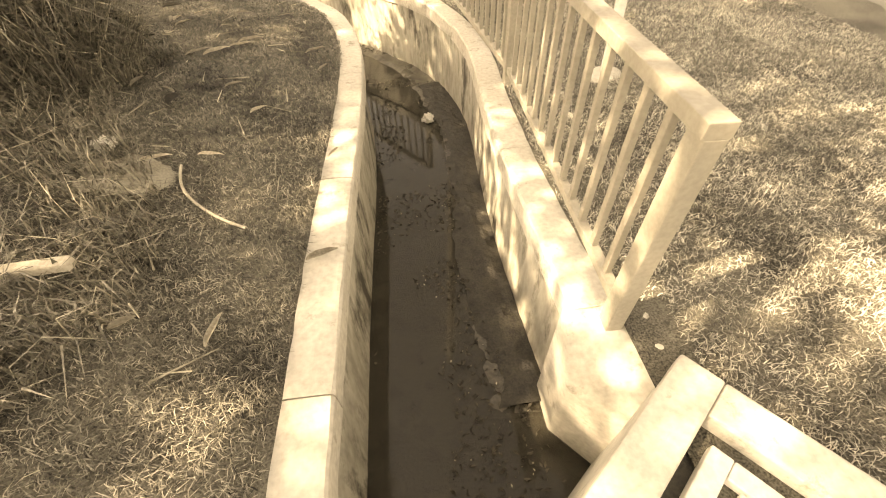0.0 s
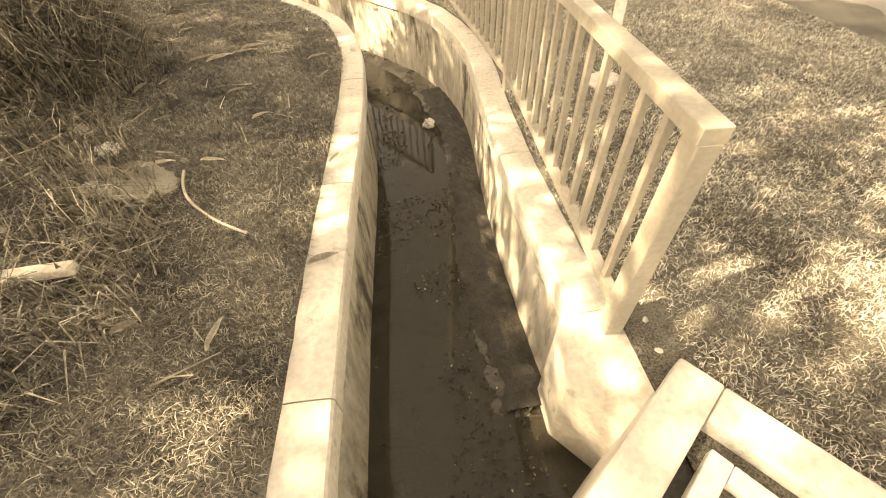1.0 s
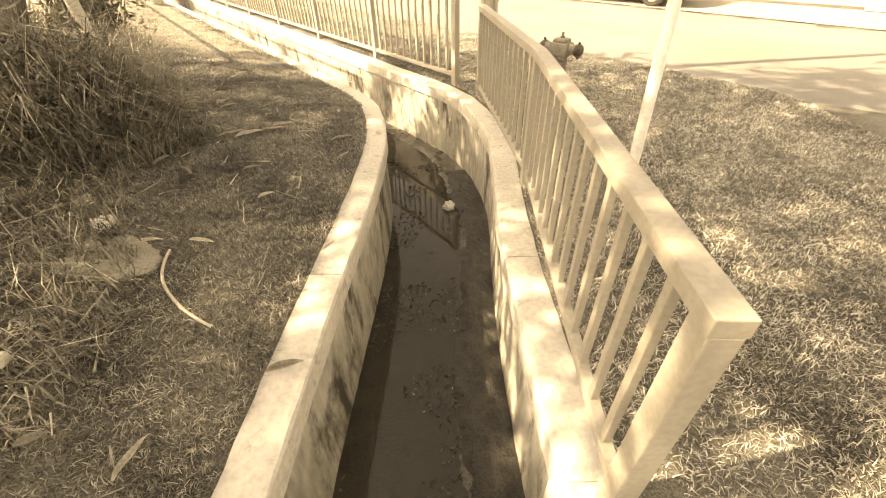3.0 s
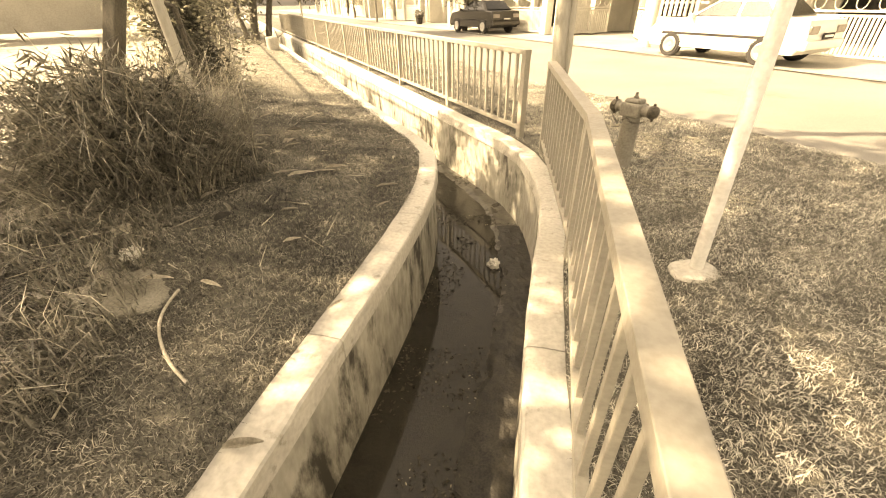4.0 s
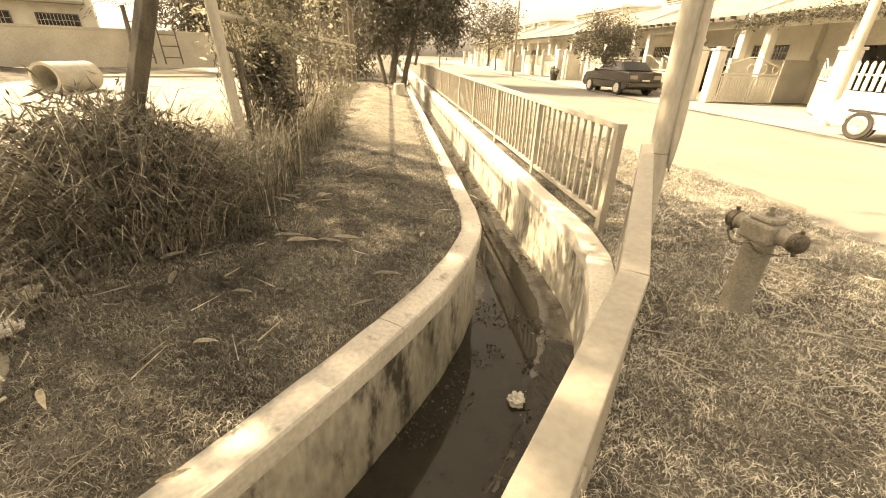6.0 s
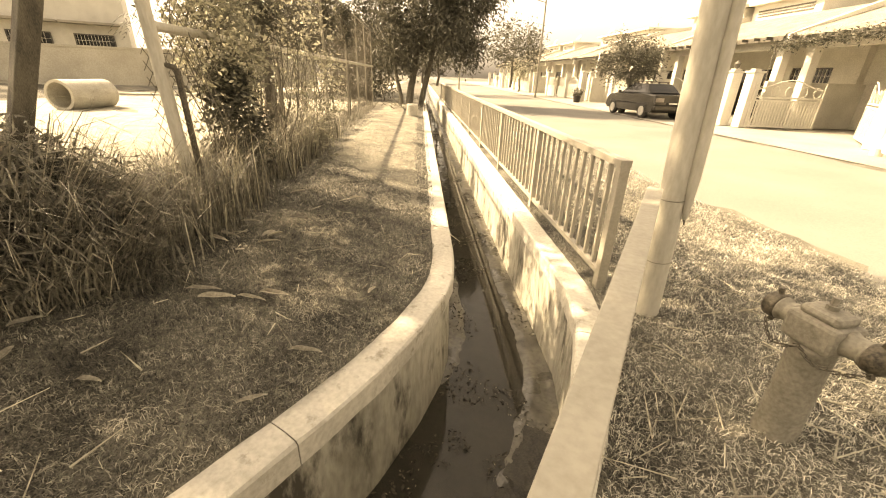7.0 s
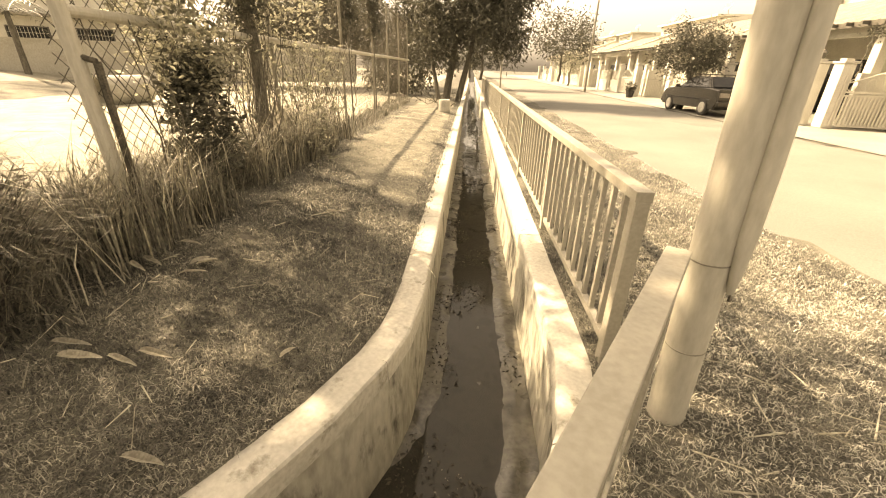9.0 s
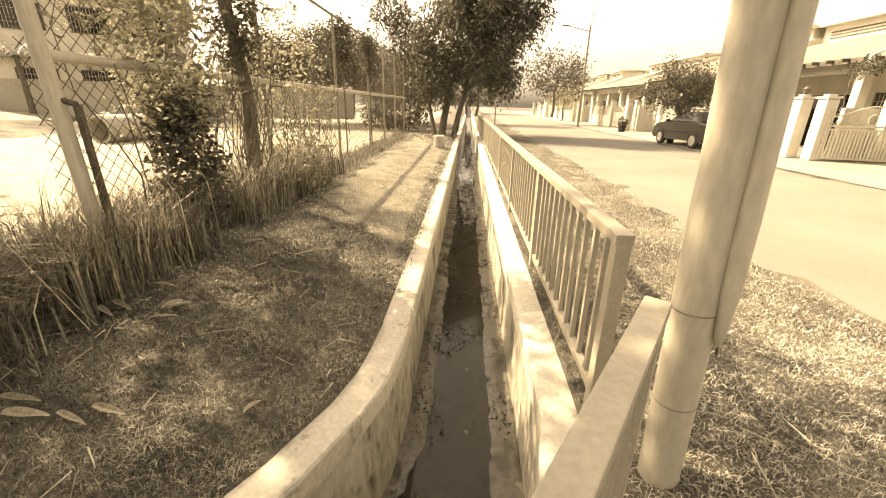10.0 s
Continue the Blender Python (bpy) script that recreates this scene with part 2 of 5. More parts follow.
def x_at(line, y):
    for (x0, y0), (x1, y1) in zip(line, line[1:]):
        if y <= y1:
            return x0 + (x1 - x0) * (y - y0) / (y1 - y0)
    return line[-1][0]


def outset(line, y, side):
    """x of the kerb's outer edge beside a bank, at y."""
    e = 0.05
    tx, ty = x_at(line, y + e) - x_at(line, y - e), 2 * e
    return x_at(line, y) + side * KW * math.hypot(tx, ty) / ty


def step(a, b, t):
    t = min(max((t - a) / (b - a), 0), 1)
    return t * t * (3 - 2 * t)


def z_left(u, y):
    g = 0.23 + (0.085 - 0.23) * step(2.3, 4.3, y)
    z = g * min(u, 1.65) + 0.012
    z -= (z - 0.12) * step(2.2, 5.0, u)
    return z + 0.12 * step(5, 14, u) + 0.75 * step(18.5, 25, u)


def z_right(u, y):
    return 0.01 + 0.11 * step(0.05, 1.2, u)


def z_ground(x, y):
    xl, xr = outset(LEFT, y, -1), outset(RIGHT, y, 1)
    if x < xl:
        return z_left(xl - x, y) + 0.02 * noise2(x, y, 1.3) * step(0.0, 0.5, xl - x)
    return z_right(x - xr, y) + 0.015 * noise2(x, y, 1.7, 3) * step(0.0, 0.5, x - xr)


ys = np.concatenate([[-60, -30, -15, -8, -5], np.arange(-3, 13, 0.16), np.arange(13, 30, 0.8), np.arange(30, 60, 3), [60, 75, 100, 140, 190, 230]])
us = np.concatenate([np.arange(0, 3.4, 0.16), [3.6, 4, 4.5, 5, 6, 7, 8.5, 10, 12, 15, 18, 22, 26, 32, 45, 70, 120, 250, 600]])
gv, gf = [], []
for side, line in ((-1, LEFT), (1, RIGHT)):
    base = len(gv)
    for y in ys:
        edge = outset(line, y, side)
        for u in us:
            x = edge + side * u
            gv.append((x, y, z_ground(x, y)) if u > 0 else (x - side * 0.025, y, -0.006))
    k = len(us)
    for i in range(len(ys) - 1):
        for j in range(k - 1):
            a = base + i * k + j
            gf.append((a, a + 1, a + k + 1, a + k) if side > 0 else (a + k, a + k + 1, a + 1, a))
tagged(part("ground", (gv, gf), TURF, smooth=True), "dry mown grass ground beside a drain", "ground", kind="structure")


def ribbon(name, w0, w1, s0, s1, z, mat, cols=8, rows=60, rough=0.0):
    v, f = [], []
    for i in range(rows + 1):
        for j in range(cols + 1):
            s, w = s0 + (s1 - s0) * i / rows, w0 + (w1 - w0) * j / cols
            wob = 0.22 * noise2(s, w0, 0.6, 7) + 0.08 * noise2(s, w0, 3.0, 2) if j in (0, cols) else 0
            v.append(P(s, w + wob * rough, z - (0.02 * rough if j in (0, cols) else 0)))
    for i in range(rows):
        for j in range(cols):
            a = i * (cols + 1) + j
            f.append((a, a + 1, a + cols + 2, a + cols + 1))
    return part(name, (v, f), mat)


fv, ff = [], []
fs, fws = np.concatenate([np.arange(5.2, 26, 0.4), np.arange(26, 90, 4)]), np.concatenate([np.arange(-0.2, -6, -0.4), np.arange(-6, -40, -1.7)])
for a in fs:
    for b in fws:
        p = P(a, b + (0.5 * noise2(a, 0, 0.7, 3) if b > -0.5 else 0))
        fv.append((p.x, p.y, z_ground(p.x, p.y) + 0.012))
for i in range(len(fs) - 1):
    for j in range(len(fws) - 1):
        a = i * len(fws) + j
        ff.append((a, a + len(fws), a + len(fws) + 1, a + 1))
tagged(part("field", (fv, ff), SANDY, smooth=True), "bare dry sandy field past the fence", "field", kind="structure")
pv, pf = [], []
ps, pw = np.arange(6.6, 24, 0.12), np.linspace(0, 1, 10)
for a in ps:
    lo = 0.9 + 0.4 * noise2(a, 0, 0.8, 5) + 0.3 * noise2(a, 0, 3.0, 2) + 1.7 * (1 - step(6.6, 9.5, a))
    for e in pw:
        p = P(a, lo + (2.62 + 0.06 * noise2(a, 4, 3.0, 1) - lo) * e)
        pv.append((p.x, p.y, z_ground(p.x, p.y) + (0.009 if 0 < e < 1 else -0.01)))
for i in range(len(ps) - 1):
    for j in range(len(pw) - 1):
        a = i * len(pw) + j
        pf.append((a, a + 1, a + len(pw) + 1, a + len(pw)))
tagged(part("worn_path", (pv, pf), DUST, smooth=True), "dusty worn earth path with thin grass beside the drain", "path", kind="structure")
tagged(ribbon("road", 6.2, 12.0, -60, 230, 0.136, ASPHALT, rows=600, rough=1.0), "sun-bleached asphalt street with ragged edges", "road", kind="structure")
tagged(ribbon("pavement", 12.0, 30.0, -60, 120, 0.138, APRON, rows=60), "pale concrete apron in front of houses", "pavement", kind="structure")


def path_points(line, y0, y1, step_len):
    pts, y = [], y0
    while y < y1 - 0.02:
        pts.append(Vector((x_at(line, y), y, 0)))
        y += step_len * (1 if y < 12 else 4)
    pts.append(Vector((x_at(line, y1), y1, 0)))
    return pts


def bank(name, line, side, y0, y1, profile, mat, label, wear=0.0):
    """A wall swept along a line: profile pairs of (outset, z)."""
    pts = path_points(line, y0, y1, 0.1)
    v, f = [], []
    k = len(profile)
    for i, p in enumerate(pts):
        t = (pts[min(i + 1, len(pts) - 1)] - pts[max(i - 1, 0)]).normalized()
        nrm = Vector((t.y, -t.x, 0)) * side
        for j, (o, z) in enumerate(profile):
            wob = wear * (0.6 * noise2(p.x * 3 + j, p.y * 3 + z * 4, 1.6, j) + 0.5 * noise2(p.x * 9 + j, p.y * 9, 1.5, j + 5))
            q = p + nrm * (o + wob)
            v.append((q.x, q.y, z + wob * 0.6))
    for i in range(len(pts) - 1):
        for j in range(k - 1):
            a = i * k + j
            f.append((a, a + 1, a + k + 1, a + k) if side > 0 else (a + k, a + k + 1, a + 1, a))
    f.append(list(range(k)))
    f.append(list(range((len(pts) - 1) * k, len(pts) * k))[::-1])
    return tagged(part(name, (v, [list(q) for q in f]), mat), label, "wall", kind="structure")


CAP = [(0.0, -0.15), (0.002, -0.02), (0.012, -0.004), (0.03, 0.0), (0.1, 0.002), (0.17, 0.0), (KW - 0.02, -0.003), (KW, -0.02), (KW, -0.3), (0.05, -0.3), (0.05, -0.156), (0.01, -0.156)]
FACE = [(0.03, -0.157), (0.032, -0.35), (0.03, -0.55), (0.026, -0.75), (0.016, DEEP - 0.1), (KW, DEEP - 0.1), (KW, -0.31), (0.06, -0.31), (0.052, -0.157)]
joints = [-3, 0.77, 2.2, 3.75, 5.3, 7.4, 9.6, 12.0, 70]
for y0, y1 in zip(joints, joints[1:]):
    bank("kerb_left", LEFT, -1, y0 + 0.004, y1 - 0.003, CAP, KERB, "worn pale concrete drain kerb, joints open", 0.007)
bank("wall_left", LEFT, -1, -3, 70, FACE, DRAINWALL, "stained concrete drain side wall", 0.006)
joints = [1.02, 2.35, 3.9, 5.45, 7.6, 10.0, 70]
for y0, y1 in zip(joints, joints[1:]):
    bank("kerb_right", RIGHT, 1, y0 + 0.004, y1 - 0.003, CAP, KERB, "worn pale concrete drain kerb under railing", 0.007)
bank("wall_right", RIGHT, 1, 1.0, 70, FACE, DRAINWALL, "stained concrete drain side wall", 0.006)

# the bed of the drain, uneven, and the water that lies in it
bv, bf = [], []
rows = path_points(LEFT, -3, 70, 0.045)
K = 40
for p in rows:
    # across the drain at this place
    q = Vector((0, 0, 0))
    far = p.y > 6.3
    wgap = 0.93 if far else None
    if far:
        q = p + N * 0.89
    else:
        t = step(4.0, 6.3, p.y)
        aim = Vector((1, 0, 0)).lerp(N, t).normalized()
        reach = 0.2
        while reach < 2.5 and (p + aim * reach).x < x_at(RIGHT, (p + aim * reach).y):
            reach += 0.01
        q = p + aim * reach
    if p.y < 0.9:
        q = Vector((1.6, p.y, 0))
    for j in range(K + 1):
        r = -0.03 + 1.06 * j / K
        c = p.lerp(q, r)
        mid = 0.3 + 0.17 * step(4.5, 6.5, p.y) + 0.07 * noise2(0, p.y, 0.9, 2)
        reachw = 0.33 - 0.05 * step(4.5, 6.5, p.y)
        shore = step(reachw - 0.03, reachw + 0.12, abs(r - mid))
        z = DEEP - 0.012 + 0.024 * shore + (0.3 + shore) * (0.01 * noise2(c.x, c.y, 3.1, 4) + 0.012 * noise2(c.x, c.y, 9, 1) + 0.007 * noise2(c.x, c.y, 24, 9))
        bv.append((c.x, c.y, z))
for i in range(len(rows) - 1):
    for j in range(K):
        a = i * (K + 1) + j
        bf.append((a, a + 1, a + K + 2, a + K + 1))
bed = part("drain_floor", (bv, bf), DRAINFLOOR, smooth=True)
# beyond the bend the bed takes the lighter colour, with sky sheen painted in
bed.data.materials.append(SILT_SHEEN)
for q in bed.data.polygons:
    c = q.center
    if c.y > 4.55 + 0.5 * noise2(c.x, c.y, 1.4, 5) + 0.3 * noise2(c.x, c.y, 5.0, 2):
        q.material_index = 1
tagged(bed, "wet silty concrete bed of the drain", "drain floor", kind="structure")
wv, wf = [], []
for i, p in enumerate(rows):
    a, b = Vector(bv[i * (K + 1)]), Vector(bv[i * (K + 1) + K])
    lev = DEEP + 0.006 - 0.014 * step(4.4, 6.2, p.y)
    wv += [(a.x, a.y, lev), (b.x, b.y, lev)]
    if i:
        wf.append((2 * i - 2, 2 * i - 1, 2 * i + 1, 2 * i))
tagged(part("water", (wv, wf), WATER), "thin still film of brown drain water", "water", kind="structure")

# ---- railings ----
def railing(posts, base, height, bars, label, lean=0.0):
    """Square steel railing through the given post places."""
    top = thing("railing", label, "railing", "drain railings", (*posts[0], base))
    inv = Matrix.Translation((-posts[0][0], -posts[0][1], -base))
    for i, (x, y) in enumerate(posts):
        a = Vector((*posts[min(i + 1, len(posts) - 1)], 0)) - Vector((*posts[max(i - 1, 0)], 0))
        m = inv @ Matrix.Translation((x, y, base)) @ pose(0, 0, 0, 0, 0, math.degrees(math.atan2(a.y, a.x))) @ pose(0, 0, 0, lean)
        part("post", box(bmesh.new(), (0, 0, height / 2 - 0.03), (0.085, 0.075, height - 0.03), m, 0.006), RAILPAINT, top)
    for (x0, y0), (x1, y1) in zip(posts, posts[1:]):
        a, b = Vector((x0, y0, 0)), Vector((x1, y1, 0))
        ln = (b - a).length
        m = inv @ Matrix.Translation((x0, y0, base)) @ pose(0, 0, 0, 0, 0, math.degrees(math.atan2(b.y - a.y, b.x - a.x))) @ pose(0, 0, 0, lean)
        e0 = 0.042 if (x0, y0) == posts[0] else -0.001
        e1 = 0.042 if (x1, y1) == posts[-1] else -0.001
        part("top_rail", box(bmesh.new(), ((ln + e1 - e0) / 2, 0, height - 0.022), (ln + e0 + e1, 0.088, 0.055), m, 0.004), RAILPAINT, top)
        part("bottom_rail", box(bmesh.new(), (ln / 2, 0, 0.13), (ln - 0.088, 0.05, 0.05), m, 0.005), RAILPAINT, top)
        bar = box(bmesh.new(), (0, 0, 0.155 + (height - 0.21) / 2), (0.038, 0.03, height - 0.206), None, 0.004)
        first = None
        for k in range(bars):
            loc = m @ Matrix.Translation((ln * (k + 1) / (bars + 1), 0, 0))
            if first is None:
                first = part("bar", bar, RAILPAINT, top)
                first.matrix_basis = loc
            else:
                o = new("bar", first.data)
                o.parent = top
                o.matrix_basis = loc
    return top


railing([(0.852, 0.94), (0.937, 3.3), (0.735, 5.65)], 0.0, 1.0, 13, "dusty cream steel railing along the near drain kerb")
far_posts = [tuple(P(s, 4.13 - 0.004 * s))[:2] for s in [4.66, 6.83] + [9.2 + 2.4 * i for i in range(10)]]
railing(far_posts, 0.0, 1.06, 11, "long dusty cream steel railing on drain kerb beside street")

# ---- poles and hydrant ----
pole = thing("utility_pole", "stout pale weathered utility pole at the railing's end", "utility pole", at=pose(0.84, 5.98, 0.03, 1.0, -1.6, 0))
part("shaft", turned(bmesh.new(), [(0.088, -0.2), (0.086, 0.0), (0.083, 1.5), (0.077, 4.0), (0.068, 8.0)], 28), POLE, pole, smooth=True)
guard = bmesh.new()
turned(guard, [(0.004, 0.74), (0.014, 0.75), (0.024, 0.84), (0.034, 1.0), (0.036, 1.25), (0.03, 2.6), (0.028, 8.0)], 14, Matrix.Translation((0.1, -0.03, 0)))
part("conduit", guard, POLE, pole, "pale plastic cable guard, split and hanging at its lower end", smooth=True)
part("cable_end", rod(bmesh.new(), (0.104, -0.03, 0.71), (0.1, -0.03, 0.8), 0.005, seg=8), RUST, pole, "short rusty wire end")
for zc in (0.42, 0.86):
    part("seam_band", turned(bmesh.new(), [(0.084, zc), (0.0866, zc + 0.002), (0.0866, zc + 0.006), (0.084, zc + 0.008)], 28), IRON, pole)

sign = thing("white_post", "slim white-painted post in a concrete footing on grass", "post", at=pose(1.7, 3.14, 0.08, 1.0, -2.5, 0))
part("shaft", turned(bmesh.new(), [(0.04, -0.1), (0.04, 0.02), (0.038, 3.2)], 22), WHITEPAINT, sign, smooth=True)
foot = turned(bmesh.new(), [(0.14, -0.06), (0.135, 0.0), (0.12, 0.02), (0.08, 0.03), (0.041, 0.04)], 22)
for v in foot.verts:
    k = 1 + 0.22 * noise2(v.co.x * 9, v.co.y * 9, 1.0, 2)
    v.co.x *= k * 1.1
    v.co.y *= k
part("footing", foot, KERB, sign, "broken concrete footing")

hyd = thing("fire_hydrant", "faded pillar fire hydrant with chained caps on grass", "fire hydrant", at=pose(1.545, 5.09, 0.03, 0, 0, -44))
part("barrel", turned(bmesh.new(), [(0.1, -0.05), (0.1, 0.0), (0.09, 0.02), (0.084, 0.3), (0.083, 0.53), (0.086, 0.55)], 26), IRON, hyd, smooth=True)
head = box(bmesh.new(), (0, 0, 0.62), (0.21, 0.17, 0.13), None, 0.02)
box(head, (0, 0, 0.7), (0.16, 0.13, 0.05), None, 0.022)
part("head", head, IRON, hyd, "chunky cast valve head")
part("spindle_nut", rod(rod(bmesh.new(), (0, 0, 0.715), (0, 0, 0.745), 0.024, seg=8), (0, 0, 0.735), (0, 0, 0.78), 0.015, seg=5), IRON, hyd)
for sgn in (-1, 1):
    m = Matrix.Translation((sgn * 0.1, 0, 0.625)) @ pose(0, 0, 0, 0, sgn * 90, 0) @ pose(0, 0, 0, 0, 0, 0)
    part("outlet", turned(bmesh.new(), [(0.06, 0.0), (0.052, 0.02), (0.046, 0.06), (0.056, 0.065), (0.056, 0.08)], 20, m), IRON, hyd, smooth=True)
    cap = part("outlet_cap", turned(bmesh.new(), [(0.058, 0.075), (0.062, 0.085), (0.06, 0.125), (0.045, 0.142), (0.02, 0.15)], 20, m), RUST, hyd, "dark outlet cap", smooth=True)
    part("cap_lug", rod(rod(bmesh.new(), m @ Vector((0.05, 0.0, 0.1)), m @ Vector((0.085, 0.0, 0.11)), 0.013, seg=7), m @ Vector((-0.05, 0, 0.1)), m @ Vector((-0.08, 0, 0.108)), 0.013, seg=7), RUST, cap)
chain = bmesh.new()
ends = [Vector((-0.2, -0.05, 0.575)), Vector((-0.1, -0.1, 0.515)), Vector((0.0, -0.095, 0.56)), Vector((0.1, -0.1, 0.525)), Vector((0.23, -0.055, 0.585))]
link = 0
for a, b in zip(ends, ends[1:]):
    n = max(3, int((b - a).length / 0.02))
    for k in range(n):
        u, v = a.lerp(b, k / n), a.lerp(b, (k + 1.25) / n)
        sag = Vector((0, 0, -0.018 * math.sin(math.pi * (k + 0.5) / n)))
        side = (Vector((0, 1, 0)) if link % 2 else Vector((0, 0, 1))) * 0.0065
        for sd in (-1, 1):
            rod(chain, u + sag + side * sd, v + sag + side * sd, 0.0026, seg=5)
        rod(chain, v + sag - side, v + sag + side, 0.0026, seg=5)
        link += 1
part("chain", chain, RUST, hyd, "sagging rusty cap chain")
mark = bmesh.new()
for k, z in enumerate((0.3, 0.285, 0.27, 0.19, 0.175, 0.16, 0.145)):
    box(mark, (-0.06 + 0.004 * (k % 2), -0.062, z), (0.022, 0.006, 0.008), pose(0, 0, 0, 0, 0, 0))
part("raised_lettering", mark, IRON, hyd, "raised cast bars of unreadable lettering")
part("mortar_foot", turned(bmesh.new(), [(0.1, -0.05), (0.08, 0.0), (0.03, 0.014)], 12, Matrix.Translation((-0.13, -0.06, 0))), SANDY, hyd, "small heap of mortar at its foot")

# ---- culvert inlet box with grate ----
A1, A2 = -N, -D
inlet = thing("inlet_box", "white-washed concrete inlet kerb round a metal grate", "drain inlet", at=Vector((1.02, 0.71, 0.0)))


def beam(bm, start, along, inward, length, width, z0, z1, bevel=0.012):
    m = Matrix(((along.x, inward.x, 0, start[0]), (along.y, inward.y, 0, start[1]), (0, 0, 1, 0), (0, 0, 0, 1)))
    return box(bm, (length / 2, width / 2, (z0 + z1) / 2), (length, width, z1 - z0), m, bevel)


part("kerb_arm", beam(bmesh.new(), (0, 0), A1, A2, 1.45, 0.17, -0.95, 0.095), KERB, inlet, "chipped pale kerb over the drain")
part("kerb_arm", beam(bmesh.new(), tuple((A2 * 0.172)[:2]), A2, A1, 1.4, 0.17, -0.6, 0.092), KERB, inlet, "chipped pale kerb on grass")
c0 = A1 * 0.2 + A2 * 0.2
part("silt", beam(bmesh.new(), tuple((A1 * 0.171 + A2 * 0.171)[:2]), A1, A2, 1.0, 1.0, -0.3, -0.02, 0.0), MUD, inlet, "dark silt and dry leaves in the gap")
frame_bm = beam(bmesh.new(), tuple((c0 + A1 * 0.03 + A2 * 0.03)[:2]), A1, A2, 0.9, 0.075, -0.02, 0.045, 0.006)
part("grate_frame", frame_bm, WHITEPAINT, inlet, "cream steel grate frame")
part("grate_frame", beam(bmesh.new(), tuple((c0 + A1 * 0.03 + A2 * 0.107)[:2]), A2, A1, 0.8, 0.075, -0.02, 0.045, 0.006), WHITEPAINT, inlet, "cream steel grate frame")
for k in range(7):
    part("grate_bar", beam(bmesh.new(), tuple((c0 + A1 * 0.108 + A2 * (0.16 + 0.055 * k))[:2]), A1, A2, 0.8, 0.014, -0.0, 0.03, 0.003), WHITEPAINT, inlet)

# sloping mortar between the kerb's end and the inlet
apron = bmesh.new()
gx, gy = 26, 28
grid = []
for i in range(gx + 1):
    row = []
    for j in range(gy + 1):
        u, v = i / gx, j / gy
        a = Vector((0.672, 1.05, 0)).lerp(Vector((0.672, 0.8, 0)), min(v * 1.9, 1)).lerp(Vector((0.93, 0.5, 0)), max(0, v * 1.9 - 1) / 0.9)
        b = Vector((1.0, 1.1, 0)).lerp(Vector((1.06, 0.74, 0)), v)
        p = a.lerp(b, u)
        z = -0.015 - 0.32 * (1 - u) ** 2.5 * (0.02 + 0.98 * step(0.05, 0.6, v)) + 0.02 * noise2(p.x, p.y, 9, 2) + u * (0.02 + 0.016 * noise2(p.x, p.y, 26, 5))
        row.append(apron.verts.new((p.x, p.y, z)))
    grid.append(row)
for i in range(gx):
    for j in range(gy):
        apron.faces.new((grid[i][j], grid[i + 1][j], grid[i + 1][j + 1], grid[i][j + 1]))
for j in range(gy):
    a, b = grid[0][j], grid[0][j + 1]
    apron.faces.new((a, b, apron.verts.new((b.co.x, b.co.y, DEEP - 0.1)), apron.verts.new((a.co.x, a.co.y, DEEP - 0.1))))
bmesh.ops.remove_doubles(apron, verts=apron.verts[:], dist=0.0005)
bmesh.ops.recalc_face_normals(apron, faces=apron.faces[:])
tagged(part("wall_apron", apron, KERB, smooth=True), "broken rounded mortar slope at the kerb's end", "wall", kind="structure")


# ---- foliage ----
def leaves(centres, size, aspect=0.35, droop=0.0, up=0.0):
    """Many small folded leaves, each two triangles about its midrib."""
    c = np.asarray(centres, float)
    n = len(c)
    a = rng.normal(size=(n, 3))
    a[:, 2] = a[:, 2] * 0.6 - droop + up
    a /= np.linalg.norm(a, axis=1)[:, None]
    b = np.cross(a, rng.normal(size=(n, 3)))
    b /= np.linalg.norm(b, axis=1)[:, None]
    nn = np.cross(a, b)
    L = (size * rng.uniform(0.6, 1.35, n))[:, None]
    w = L * aspect
    v = np.stack([c, c + a * L * 0.5 + b * w / 2 + nn * w * 0.2, c + a * L, c + a * L * 0.5 - b * w / 2 + nn * w * 0.2], 1).reshape(-1, 3)
    k = np.arange(n) * 4
    f = np.concatenate([np.stack([k, k + 1, k + 2], 1), np.stack([k, k + 2, k + 3], 1)])
    return v, f


def blades(base, height, width, lean=0.5, bend=0.5):
    """Grass blades: a bent strip of three triangles."""
    c = np.asarray(base, float)
    n = len(c)
    h = (height * rng.uniform(0.5, 1.4, n))[:, None]
    ang = rng.uniform(0, 2 * np.pi, n)
    o = np.stack([np.cos(ang), np.sin(ang), np.zeros(n)], 1)
    sd = np.stack([-np.sin(ang), np.cos(ang), np.zeros(n)], 1) * width * rng.uniform(0.6, 1.3, n)[:, None]
    ln = rng.uniform(0, lean, n)[:, None]
    mid = c + o * h * ln * 0.45 + np.array([0, 0, 0.6]) * h
    tip = c + o * h * (ln + bend * rng.uniform(0, 1, n)[:, None]) + np.array([0, 0, 1.0]) * h * (1 - 0.35 * ln)
    v = np.stack([c - sd, c + sd, mid - sd * 0.8, mid + sd * 0.8, tip], 1).reshape(-1, 3)
    k = np.arange(n) * 5
    f = np.concatenate([np.stack([k, k + 1, k + 3], 1), np.stack([k, k + 3, k + 2], 1), np.stack([k + 2, k + 3, k + 4], 1)])
    return v, f


def merge(*sets):
    vs, fs, o = [], [], 0
    for v, f in sets:
        vs.append(v)
        fs.append(f + o)
        o += len(v)
    return np.concatenate(vs), np.concatenate(fs)


